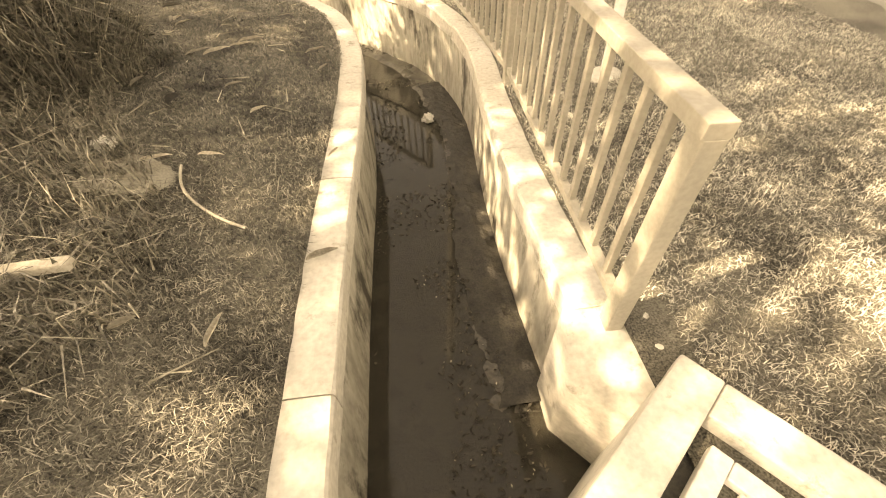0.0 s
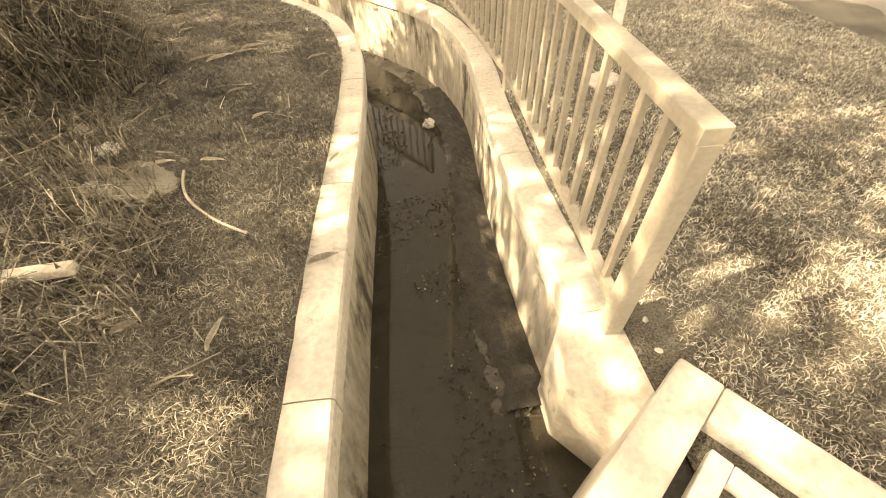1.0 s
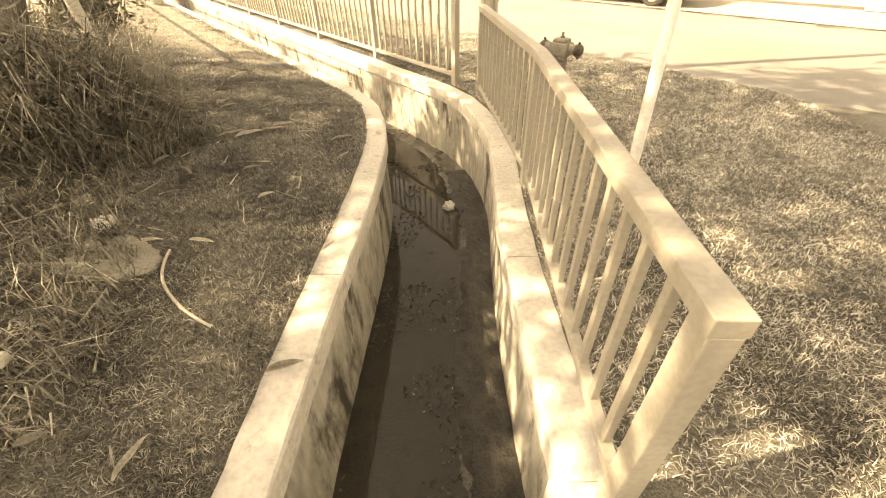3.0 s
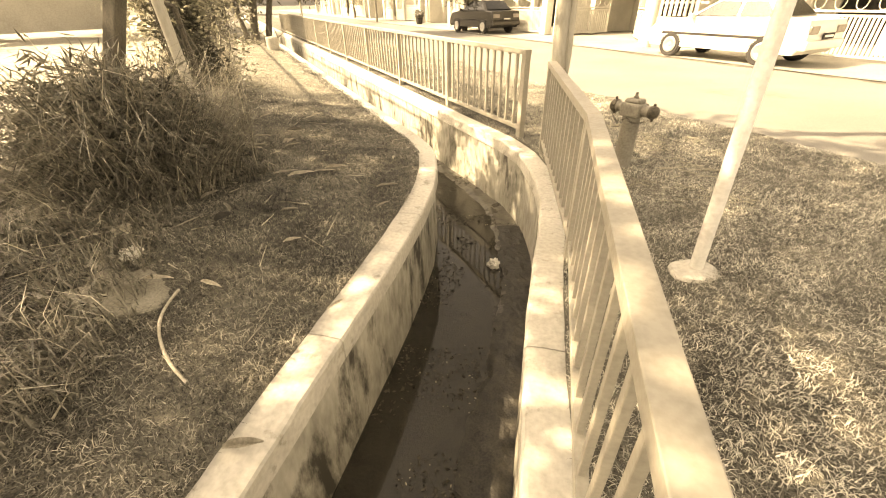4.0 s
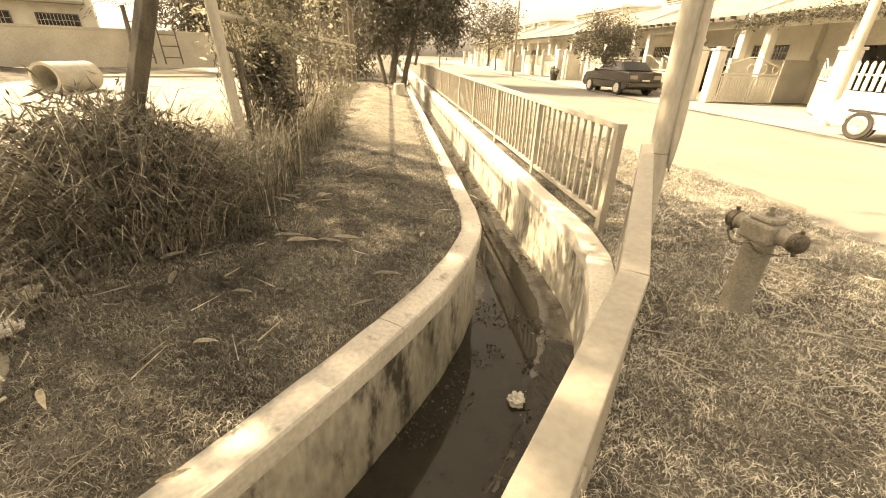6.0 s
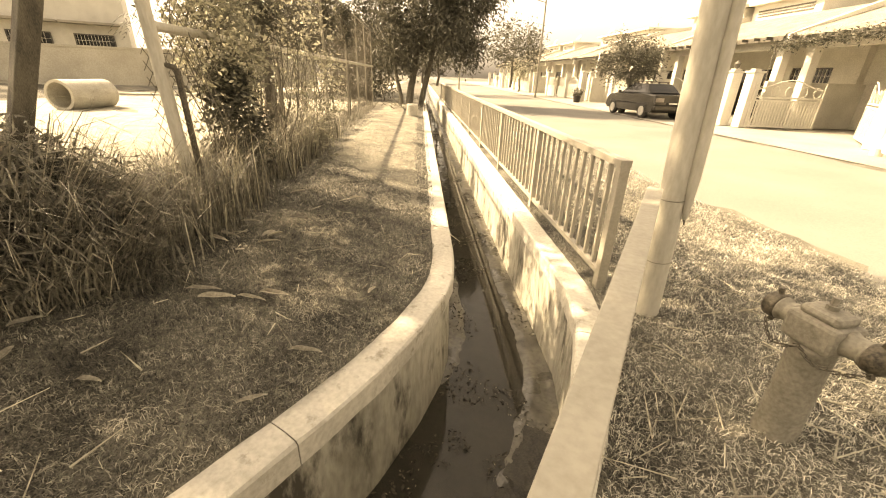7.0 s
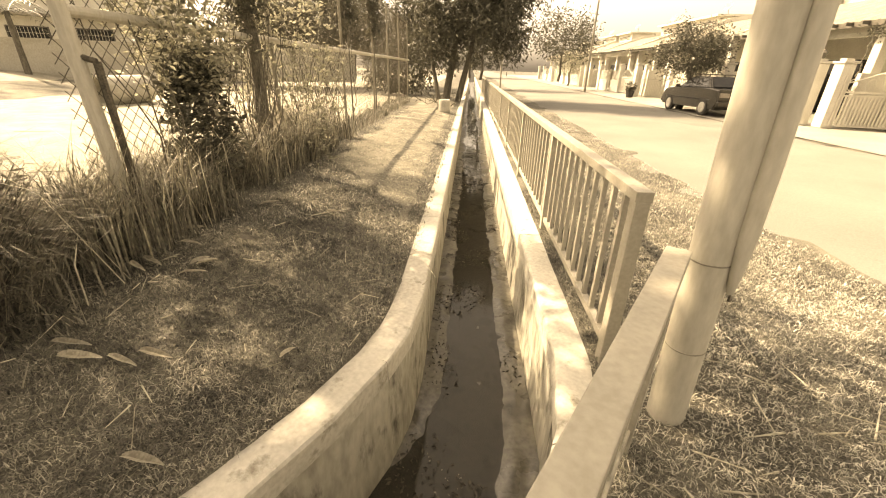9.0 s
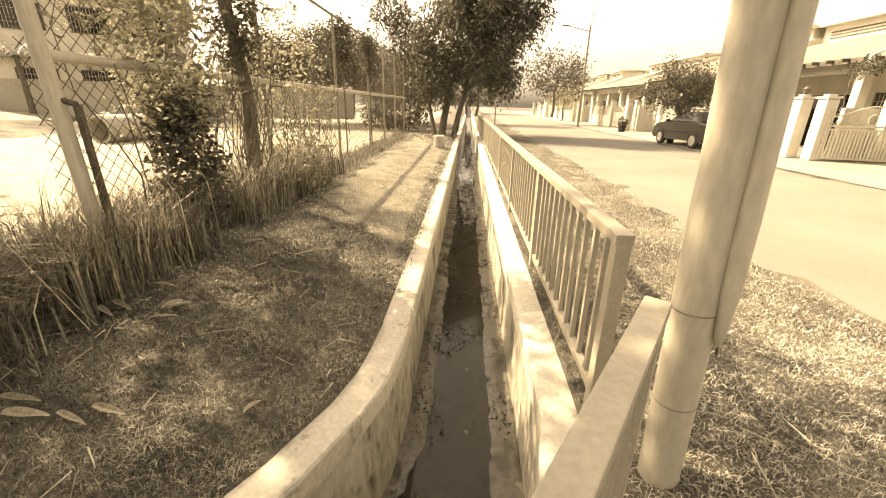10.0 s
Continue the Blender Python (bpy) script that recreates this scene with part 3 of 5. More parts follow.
def clumps(centre, radii, count, per, spread, floor=None):
    """Leaf places in clumps filling an uneven ellipsoid."""
    u = rng.normal(size=(count, 3))
    u /= np.linalg.norm(u, axis=1)[:, None]
    r = rng.uniform(0.45, 1.0, count) ** 0.6
    k = u * r[:, None] * np.asarray(radii) + np.asarray(centre)
    if floor is not None:
        k = k[k[:, 2] > floor]
    return (k[:, None, :] + rng.normal(size=(len(k), per, 3)) * spread).reshape(-1, 3)


def limbs(base, top, r, seed, n=6, spread=1.2):
    """A tapered, slightly crooked trunk with limbs."""
    bm = bmesh.new()
    rr = random.Random(seed)
    a = Vector(base)
    pts = [a]
    for i in range(1, 6):
        pts.append(Vector(base).lerp(Vector(top), i / 5) + Vector((rr.uniform(-1, 1), rr.uniform(-1, 1), 0)) * r * 0.8)
    for i in range(5):
        rod(bm, pts[i], pts[i + 1], r * (1 - 0.13 * i), r * (1 - 0.13 * (i + 1)), seg=10)
    for i in range(n):
        st = pts[2 + i % 4]
        e = st + Vector((rr.uniform(-1, 1), rr.uniform(-1, 1), rr.uniform(0.5, 1.0))) * spread
        rod(bm, st, e, r * 0.4, r * 0.15, seg=7)
        rod(bm, e, e + Vector((rr.uniform(-1, 1), rr.uniform(-1, 1), 0.4)) * spread * 0.6, r * 0.16, r * 0.05, seg=5)
    return bm


def tree(name, at, height, radii, trunk_r, label, count=220, per=70, leaf=0.16, aspect=0.3, mat=None, seed=1, droop=0.5, spread=0.35, low=0.35, shift=(0, 0)):
    t = thing(name, label, "tree", at=Vector(at))
    part("trunk", limbs((0, 0, -0.1), (0.1, 0.1, height * 0.62), trunk_r, seed, 8, radii[0] * 0.45), BARK, t)
    c = clumps((*shift, height - radii[2]), radii, count, per, spread, floor=height * low * 0.5)
    part("crown", leaves(c, leaf, aspect, droop), mat or LEAF, t)
    return t


def big_tree(name, at, label, lobes, trunks, leaf=0.22, aspect=0.27, density=36, mat=None):
    """A spreading tree: several leaning stems, and a crown of uneven lobes of drooping sprays.

    lobes: (along the street, across it, height, radius); trunks: (foot along, across, top along, across, height, radius)."""
    t = thing(name, label, "tree", at=Vector(at))
    for k, (s0, w0_, s1, w1, h, r) in enumerate(trunks):
        bm = bmesh.new()
        rr = random.Random(60 + k)
        prev = P(s0, w0_, -0.15)
        for i in range(1, 7):
            q = P(s0 + (s1 - s0) * i / 6, w0_ + (w1 - w0_) * i / 6, h * i / 6) + Vector((rr.uniform(-1, 1), rr.uniform(-1, 1), 0)) * r * 0.7
            rod(bm, prev, q, r * (1.15 - 0.13 * i), r * (1.02 - 0.13 * i), seg=10)
            if i >= 3:
                e = q + Vector((rr.uniform(-1, 1), rr.uniform(-1, 1), rr.uniform(0.3, 0.9))) * 1.6
                rod(bm, q, e, r * 0.4, r * 0.12, seg=6)
            prev = q
        part("trunk", bm, BARK, t)
    sets = []
    for s0, w0_, h, r in lobes:
        n = int(density * r * r)
        u = rng.normal(size=(n, 3))
        u /= np.linalg.norm(u, axis=1)[:, None]
        u *= (rng.uniform(0.25, 1.0, n) ** 0.5 * rng.uniform(0.8, 1.25, n))[:, None] * r
        k = u * (1, 1, 0.85) + np.array(P(s0, w0_, h))
        m = 34
        # sprays: leaves hang in a short column from each twig end
        sp_ = rng.normal(size=(n, m, 3)) * np.array((0.2, 0.2, 0.26)) - np.array((0, 0, 1.0)) * rng.uniform(0, 0.55, (n, m, 1))
        sets.append((k[:, None, :] + sp_).reshape(-1, 3))
    c = np.concatenate(sets)
    part("crown", leaves(c[c[:, 2] > 0.25], leaf, aspect, 0.9), mat or LEAF, t)
    return t


big_tree("mango_tree", P(24, 2.0, 0.1), "large dense dark-leaved tree with drooping sprays at the drain's far end",
         [(0.0, 0.6, 4.6, 2.0), (-0.8, 2.2, 3.6, 1.5), (0.6, 2.6, 5.2, 1.9), (-0.4, -0.4, 3.0, 1.3), (1.0, 1.4, 7.2, 2.2), (-1.2, 1.6, 6.2, 1.7), (0.2, 3.9, 6.4, 1.4), (-0.6, 3.2, 8.0, 1.5), (0.4, 0.2, 8.6, 1.6), (1.5, 3.2, 3.0, 1.0), (-0.6, 4.7, 7.4, 0.8)],
         [(0, 0, 0.4, 0.9, 5.0, 0.2), (0.2, 0.6, -0.3, 1.9, 5.4, 0.16), (-0.3, -0.3, 0.3, -1.2, 3.6, 0.12)], 0.26, 0.26)
big_tree("roadside_tree", P(26.5, -0.4, 0.1), "dark bushy tree tangled behind the wire fence",
         [(0, 0, 1.5, 1.6), (-0.8, 0.9, 3.0, 1.4), (0.3, 0.5, 5.0, 1.5), (-0.5, -1.2, 1.2, 0.9), (-0.8, -0.4, 6.2, 1.0)],
         [(0, 0, 0.2, 0.3, 4.0, 0.13), (0.2, -0.8, -0.4, -1.6, 3.6, 0.1)], 0.22, 0.3)
tree("street_tree", P(22.3, 12.6, 0.15), 3.3, (1.5, 1.5, 1.0), 0.16, "small round-crowned street tree by a gate", 110, 70, 0.13, 0.3, seed=5, spread=0.22, low=0.9)
tree("verge_tree", P(48, 13.2, 0.15), 3.2, (1.2, 1.2, 1.0), 0.12, "small feathery verge tree down the street", 130, 70, 0.1, 0.25, mat=LEAF_PALE, seed=6)
tree("far_tree", P(75, 3, 0.1), 8, (6, 5, 3.5), 0.2, "distant tree at the street's end", 160, 50, 0.4, 0.35, seed=7)
tree("shade_tree", (-6.7, -1.1, 0.2), 10.6, (6.0, 6.7, 2.6), 0.28, "wide shade tree over the drain's bend", 400, 60, 0.32, 0.36, seed=8, spread=0.4, low=1.1)

# bush of rank grass and weeds round the old timber post
bush = thing("weed_bush", "rank clump of tall dark weeds and dry stalks", "bush", at=Matrix.Translation((-2.72, 3.4, 0.22)) @ Matrix.Diagonal((0.72, 0.78, 0.86, 1)))
c = []
for k in range(4200):
    a, r = rng.uniform(0, 2 * np.pi), 1.0 * np.sqrt(rng.uniform())
    c.append((r * math.cos(a) * 1.15, r * math.sin(a), 0.0))
c = np.array(c)
rad = np.hypot(c[:, 0], c[:, 1])


def dome(n, h0, h1, width, seed_r=1.05):
    """Stalks that fan outward from the middle of a clump."""
    a, r = rng.uniform(0, 2 * np.pi, n), seed_r * np.sqrt(rng.uniform(size=n))
    c = np.stack([r * np.cos(a), r * np.sin(a), np.zeros(n)], 1)
    h = (h0 * (1 - (r / (seed_r * 1.05)) ** 2) + h1) * rng.uniform(0.55, 1.15, n)
    a2 = a + rng.normal(0, 0.7, n)
    o = np.stack([np.cos(a2), np.sin(a2), np.zeros(n)], 1)
    sd = np.stack([-np.sin(a2), np.cos(a2), rng.normal(0, 0.3, n)], 1) * (width * rng.uniform(0.6, 1.4, n))[:, None]
    k = (0.15 + 0.6 * r / seed_r + rng.uniform(0, 0.5, n))[:, None]
    up = np.array([0, 0, 1.0])
    H = h[:, None]
    p1 = c + o * H * k * 0.3 + up * H * 0.6
    p2 = c + o * H * k * 0.75 + up * H * 0.95
    tip = c + o * H * k * 1.3 + up * H * rng.uniform(0.7, 1.1, n)[:, None]
    v = np.stack([c - sd, c + sd, p1 - sd, p1 + sd, p2 - sd * 0.7, p2 + sd * 0.7, tip], 1).reshape(-1, 3)
    q = np.arange(n) * 7
    f = np.concatenate([np.stack([q, q + 1, q + 3], 1), np.stack([q, q + 3, q + 2], 1), np.stack([q + 2, q + 3, q + 5], 1), np.stack([q + 2, q + 5, q + 4], 1), np.stack([q + 4, q + 5, q + 6], 1)])
    return v, f


part("stalk_mass", dome(2400, 0.95, 0.25, 0.005), STALK, bush)
part("leaf_mass", leaves(clumps((0, 0, 0.35), (1.0, 0.95, 0.85), 420, 26, 0.1, 0.0), 0.15, 0.13, 0.0, 0.35), STALK, bush)
part("dark_leaf_mass", leaves(clumps((0, 0, 0.3), (0.95, 0.9, 0.7), 240, 22, 0.1, 0.0), 0.08, 0.35, 0.1), LEAF, bush, "broad dark weed leaves")
part("dry_stalk_mass", dome(420, 1.05, 0.3, 0.003, 1.1), STRAW, bush, "bleached dry stalks")
dp = thing("timber_post", "dark leaning timber post standing in weeds", "post", at=Vector((-3.06, 3.4, 0.2)))
part("shaft", box(bmesh.new(), (0, 0, 1.9), (0.11, 0.11, 4.2), pose(0, 0, 0, -15.0, 14.6, 0), 0.01), WOODPOST, dp)

# rough weeds along the left verge
edge = thing("verge_weeds", "overgrown weeds and long dry grass on the bank", "weeds", at=Vector((0, 0, 0)), kind="stuff")
b = []
while len(b) < 11000:
    x, y = rng.uniform(-4.2, -1.1), rng.uniform(-0.6, 4.2)
    lim = -1.32 - 0.2 * math.sin(y * 2.3 + 1) - 0.13 * max(0, y - 0.8) ** 1.5
    if x < lim and noise2(x, y, 1.5, 6) > -0.25:
        b.append((x, y, z_ground(x, y)))
b = np.array(b)
part("long_grass", merge(blades(b, 0.1, 0.004, 1.0, 1.2), blades(b[:4200], 0.19, 0.004, 1.1, 1.3)), STALK, edge)
part("straw", blades(b[::13], 0.2, 0.003, 1.6, 1.6), STRAW, edge, "dry straw")
part("weed_leaves", leaves(b[::5] + rng.normal(size=(len(b[::5]), 3)) * (0.05, 0.05, 0.03) + (0, 0, 0.06), 0.05, 0.35), LEAF, edge)

# ---- chain-link fence with creepers ----
fence = thing("wire_fence", "tall rusty chain-link fence overgrown with creepers", "fence", at=P(0, 0, 0.12))
fl = street(0, 0, 0).to_3x3().to_4x4()
FH, FS0, FS1, FW = 3.3, 5.6, 23.0, 0.3


def F(s, z, w=0.0):
    p = P(s, FW + w)
    return Vector((p.x, p.y, z))


first_post = bmesh.new()
rod(first_post, Vector((-3.15, 4.79, -0.1)), Vector((-3.3, 4.68, 4.2)), 0.055, seg=14)
part("end_post", first_post, POLE, fence, "pale leaning end post")
part("end_stay", rod(rod(bmesh.new(), Vector((-3.1, 4.87, -0.1)), Vector((-3.12, 4.85, 1.45)), 0.028, seg=8), Vector((-3.12, 4.85, 1.45)), Vector((-3.18, 4.77, 1.48)), 0.022, seg=8), RUST, fence, "dark rusty steel stay")
for s in (9.0, 12.5, 15.6, 17.9, 20.2, 22.6):
    part("post", rod(bmesh.new(), F(s, -0.1), F(s, FH), 0.03, seg=10), IRON, fence)
part("middle_rail", rod(bmesh.new(), F(5.75, 1.78, 0.0), F(FS1, 1.72), 0.042, seg=12), POLE, fence, "pale middle pipe rail")
part("top_rail", rod(bmesh.new(), F(8.9, FH), F(FS1, FH - 0.1), 0.025, seg=10), IRON, fence)
wire = bmesh.new()
cell = 0.125
L = FS1 - FS0
for k in range(int((L + FH) / cell)):
    for sg in (1, -1):
        x0 = k * cell - FH
        a = (x0, 0.0) if sg > 0 else (x0, FH)
        e = (x0 + FH, FH) if sg > 0 else (x0 + FH, 0.0)
        t0, t1 = max(0, -x0 / FH), min(1, (L - x0) / FH)
        if t1 > t0:
            pa = [a[i] + (e[i] - a[i]) * t0 for i in (0, 1)]
            pb = [a[i] + (e[i] - a[i]) * t1 for i in (0, 1)]
            rod(wire, F(FS0 + pa[0], pa[1], -0.04 * sg * 0.1 - 0.02), F(FS0 + pb[0], pb[1], -0.04 * sg * 0.1 - 0.02), 0.0034, seg=3, caps=False)
part("wire_mesh", wire, RUST, fence, "rusty diamond wire mesh")

creeper = thing("creeper", "pale sunlit creeper and shrub tangled in wire fence", "creeper", at=P(7.5, 0.35, 0.1))


def rel(s, w, z, s0=7.5, w0=0.35):
    p = P(s, w, z) - P(s0, w0, 0)
    return tuple(p)


stems = bmesh.new()
rr = random.Random(4)
for k in range(70):
    s = rr.uniform(6.3, 11.5)
    a = Vector(rel(s, 0.35 + rr.uniform(-0.25, 0.3), 0))
    for i in range(6):
        e = a + Vector((rr.uniform(-0.16, 0.16), rr.uniform(-0.16, 0.16), rr.uniform(0.25, 0.55)))
        rod(stems, a, e, 0.01 * (1 - i * 0.13), 0.009 * (1 - i * 0.14), seg=5, caps=False)
        a = e
rod(stems, rel(8.3, 0.35, 0), rel(8.5, 0.3, 1.7), 0.1, 0.085, seg=10)
rod(stems, rel(8.5, 0.3, 1.7), rel(7.9, 0.25, 4.4), 0.085, 0.07, seg=10)
part("stem_tangle", stems, BARK, creeper)
# sun and shade on the creeper are put into two leaf colours
part("dark_leaves", leaves(np.concatenate([clumps(rel(6.95, 0.4, 0.85), (0.3, 0.3, 0.8), 90, 36, 0.08, 0.0), clumps(rel(8.3, 0.3, 2.8), (0.28, 0.28, 1.3), 60, 36, 0.09), clumps(rel(7.8, 0.3, 4.3), (0.8, 0.6, 0.6), 50, 36, 0.13)]), 0.09, 0.4, 0.2), LEAF, creeper, "leaves coloured dark for shade")
part("pale_leaves", leaves(np.concatenate([clumps(rel(7.0, 0.3, 1.9), (0.7, 0.4, 0.9), 100, 26, 0.11), clumps(rel(9.4, 0.3, 1.4), (1.4, 0.35, 1.5), 130, 22, 0.13, 0.0), clumps(rel(6.5, 0.2, 2.6), (0.5, 0.3, 0.8), 36, 22, 0.12)]), 0.085, 0.42, 0.1), LEAF_PALE, creeper, "leaves coloured pale for sunlight")
for s in (15.6, 12.9):
    v = thing("creeper", "dark creeper hanging on a wire fence post", "creeper", at=P(s, FW + 0.02, 0.1))
    part("leaf_mass", leaves(clumps((0, 0, 2.8), (0.25, 0.22, 0.55), 34, 36, 0.09), 0.1, 0.4, 0.4), LEAF, v)
    part("stem", rod(bmesh.new(), (0, 0.05, -0.05), (0, 0.04, 3.0), 0.02, 0.012, seg=6), BARK, v)
tg = thing("fence_grass", "tall dry grass and weeds along the fence foot", "grass", at=Vector((0, 0, 0)), kind="stuff")
b, bs = [], []
while len(b) < 9000:
    s, w = rng.uniform(4.6, 21.5), rng.normal(0.3, 0.27)
    if s > 11.5 and rng.uniform() > 0.3 or (s < 11.5 and noise2(s, w, 0.9, 3) < -0.35):
        continue
    if w > 1.0 - 0.02 * s:
        continue
    p = P(s, w)
    b.append((p.x, p.y, z_ground(p.x, p.y) - 0.01))
    bs.append(s)
b, bs = np.array(b), np.array(bs)
part("long_grass", merge(blades(b[bs < 11.5], 0.62, 0.006, 0.4, 0.5), blades(b[bs >= 11.5], 0.22, 0.006, 0.8, 0.6)), STALK, tg)
part("straw", blades(b[(bs < 11.5)][::4], 0.85, 0.005, 0.6, 0.6), STRAW, tg, "bleached dry straw")

# ---- the field, its wall and the house beyond ----
WD = Vector((0.39, 0.92, 0)).normalized()
WN = Vector((-0.92, 0.39, 0))
w0 = Vector((-23.5, 11.9, 0.92))
fw = bmesh.new()
mW = Matrix(((WD.x, WN.x, 0, w0.x), (WD.y, WN.y, 0, w0.y), (0, 0, 1, w0.z), (0, 0, 0, 1)))
box(fw, (-13, 0, 0.5), (44, 0.15, 1.6), mW)
box(fw, (-13, 0, 1.33), (44, 0.25, 0.08), mW)
tagged(part("wall_field", fw, FIELDWALL), "long pale plaster wall across the field", "wall", kind="structure")
pp = thing("concrete_pipe", "big pale concrete pipe lying on the field", "pipe", at=Matrix.Translation((-16.0, 7.75, 0.66)) @ pose(0, 0, 0, 0, 0, 122) @ pose(0, 0, 0, 0, 90, 0))
ring = bmesh.new()
prof = [(0.44, -0.85), (0.44, 0.85), (0.36, 0.85), (0.36, -0.85)]
rings = [[ring.verts.new((r * math.cos(2 * math.pi * k / 40), r * math.sin(2 * math.pi * k / 40), z)) for k in range(40)] for r, z in prof]
for i in range(4):
    for k in range(40):
        ring.faces.new((rings[i][k], rings[i][(k + 1) % 40], rings[(i + 1) % 4][(k + 1) % 40], rings[(i + 1) % 4][k]))
bmesh.ops.recalc_face_normals(ring, faces=ring.faces[:])
part("shell", ring, PIPE, pp, smooth=False)
for k, off in enumerate((-2.62, -1.5)):
    lad = thing("goal_frame", "thin rusty steel ladder frame leaning on field wall", "frame", "field frames", Matrix.Translation(w0 + WD * (4.2 + off) - WN * 0.5 + Vector((0, 0, -0.1))))
    for e in (-0.36, 0.36):
        part("leg", rod(bmesh.new(), WD * e - WN * 0.6, WD * e + WN * 0.35 + Vector((0, 0, 1.85)), 0.035, seg=6), RUST, lad)
    for i in range(4):
        t = 0.15 + 0.27 * i
        part("rung", rod(bmesh.new(), WD * -0.36 + (-WN * 0.6).lerp(WN * 0.35 + Vector((0, 0, 1.85)), t), WD * 0.36 + (-WN * 0.6).lerp(WN * 0.35 + Vector((0, 0, 1.85)), t), 0.025, seg=6), RUST, lad)


def roof_slab(length, depth, z0, z1, overhang=0.4, pitch_step=0.28):
    """A tiled lean-to slope: rows of rounded ribs running up it."""
    v, f = [], []
    cols = int(length / pitch_step) * 4
    rows = 10
    for i in range(rows + 1):
        for j in range(cols + 1):
            x = -overhang + (length + 2 * overhang) * j / cols
            y = depth * i / rows
            z = z0 + (z1 - z0) * i / rows + 0.035 * math.sin(2 * math.pi * j / 4) - 0.03 * (i % 1)
            v.append((x, y, z))
    for i in range(rows):
        for j in range(cols):
            a = i * (cols + 1) + j
            f.append((a, a + 1, a + cols + 2, a + cols + 1))
    n = len(v)
    v += [(x, y, z - 0.12) for x, y, z in v]
    f += [tuple(n + q for q in reversed(t)) for t in list(f)]
    for j in range(cols):
        f.append((j, n + j, n + j + 1, j + 1))
    return v, f


def window(parent, x, y, z, w, h, name="window"):
    wn_ = part(name, box(bmesh.new(), (x, y, z), (w - 0.1, 0.02, h - 0.1)), GLASS, parent, "dark glass pane")
    fr = bmesh.new()
    for sx in (-1, 1):
        box(fr, (x + sx * (w / 2 - 0.03), y - 0.03, z), (0.06, 0.08, h))
    for sz in (-1, 1):
        box(fr, (x, y - 0.03, z + sz * (h / 2 - 0.03)), (w - 0.124, 0.076, 0.06))
    part("window_frame", fr, DARKTRIM, wn_)
    gr = bmesh.new()
    for k in range(1, int(w / 0.16)):
        box(gr, (x - w / 2 + 0.16 * k, y - 0.06, z), (0.018, 0.018, h - 0.1))
    for k in (-0.25, 0.25):
        box(gr, (x, y - 0.078, z + k * h), (w - 0.1, 0.014, 0.018))
    part("window_grille", gr, GATEMETAL, wn_)


def terrace(s, width, variant):
    """One terrace house: x runs back along the street from its start, y into the plot."""
    h = thing("terrace_house", ["cream single-storey terrace house with tiled porch roof", "pale terrace house with tiled roof and white porch pillars"][variant % 2], "house", "terrace houses", street(s + width, 14.2 + 0.45 * ((variant * 3) % 4 - 1) * 0.6, 0.15))
    W = width
    wl_ = bmesh.new()
    # front wall round a door and a window
    dx, wx = W * 0.3, W * 0.72
    FY = 4.6
    for x0, x1, z0, z1 in ((0, dx - 1.2, 0, 3.4), (dx + 1.2, wx - 0.95, 0, 3.4), (wx + 0.95, W, 0, 3.4), (dx - 1.2, dx + 1.2, 2.15, 3.4), (wx - 0.95, wx + 0.95, 0, 0.95), (wx - 0.95, wx + 0.95, 2.2, 3.4)):
        box(wl_, ((x0 + x1) / 2, FY, (z0 + z1) / 2), (x1 - x0, 0.16, z1 - z0))
    box(wl_, (0.08, FY + 3.2, 1.9), (0.16, 6.2, 3.8))
    box(wl_, (W - 0.09, FY + 3.2, 1.9), (0.16, 6.2, 3.8))
    box(wl_, (W / 2, FY + 6.3, 2.2), (W, 0.16, 4.4))
    box(wl_, (0.09, 2.6, 0.8), (0.14, 3.8, 1.6))
    part("wall", wl_, PLASTER, h)
    up = bmesh.new()
    ux0, ux1 = (0.15, W * 0.55) if variant % 2 else (W * 0.42, W - 0.15)
    box(up, ((ux0 + ux1) / 2, FY + 2.4, 4.3), (ux1 - ux0, 3.6, 1.5))
    part("upper_wall", up, PLASTER, h, "raised clerestory block")
    part("upper_roof", box(bmesh.new(), ((ux0 + ux1) / 2, FY + 2.4, 5.12), (ux1 - ux0 + 0.6, 4.3, 0.14), None, 0.02), PLASTER, h, "flat overhanging slab")
    vent = bmesh.new()
    for k in range(3):
        box(vent, ((ux0 + ux1) / 2, FY + 0.585, 4.55 + 0.12 * k), (ux1 - ux0 - 0.8, 0.03, 0.06))
    part("louvre", vent, DARKTRIM, h)
    r = part("roof", roof_slab(W, 3.6, 3.15, 4.3, -0.02), ROOFTILE, h, "ribbed clay tile slope")
    r.location = (0, 1.2, 0)
    r2 = part("roof", roof_slab(W, 3.2, 4.3, 4.75, -0.02), ROOFTILE, h)
    r2.location = (0, 4.8, 0)
    parapet = bmesh.new()
    for z0_, y0_, z1_, y1_ in ((3.02, 1.0, 4.5, 4.9), (4.5, 4.9, 4.98, 8.1)):
        quad = [(y0_, z0_ - 0.4), (y1_, z1_ - 0.4), (y1_, z1_ + 0.12), (y0_, z0_ + 0.12)]
        ring_ = [[parapet.verts.new((x, y, z)) for y, z in quad] for x in (-0.09, 0.09)]
        parapet.faces.new(ring_[0])
        parapet.faces.new(ring_[1][::-1])
        for q in range(4):
            parapet.faces.new((ring_[0][q], ring_[1][q], ring_[1][(q + 1) % 4], ring_[0][(q + 1) % 4]))
    bmesh.ops.recalc_face_normals(parapet, faces=parapet.faces[:])
    part("parapet", parapet, PLASTER, h, "white sloping parapet between roofs")
    ridge = bmesh.new()
    rod(ridge, (0.12, 8.0, 4.82), (W - 0.12, 8.0, 4.82), 0.11, seg=10)
    part("ridge_tile", ridge, ROOFTILE, h, "rounded ridge capping")
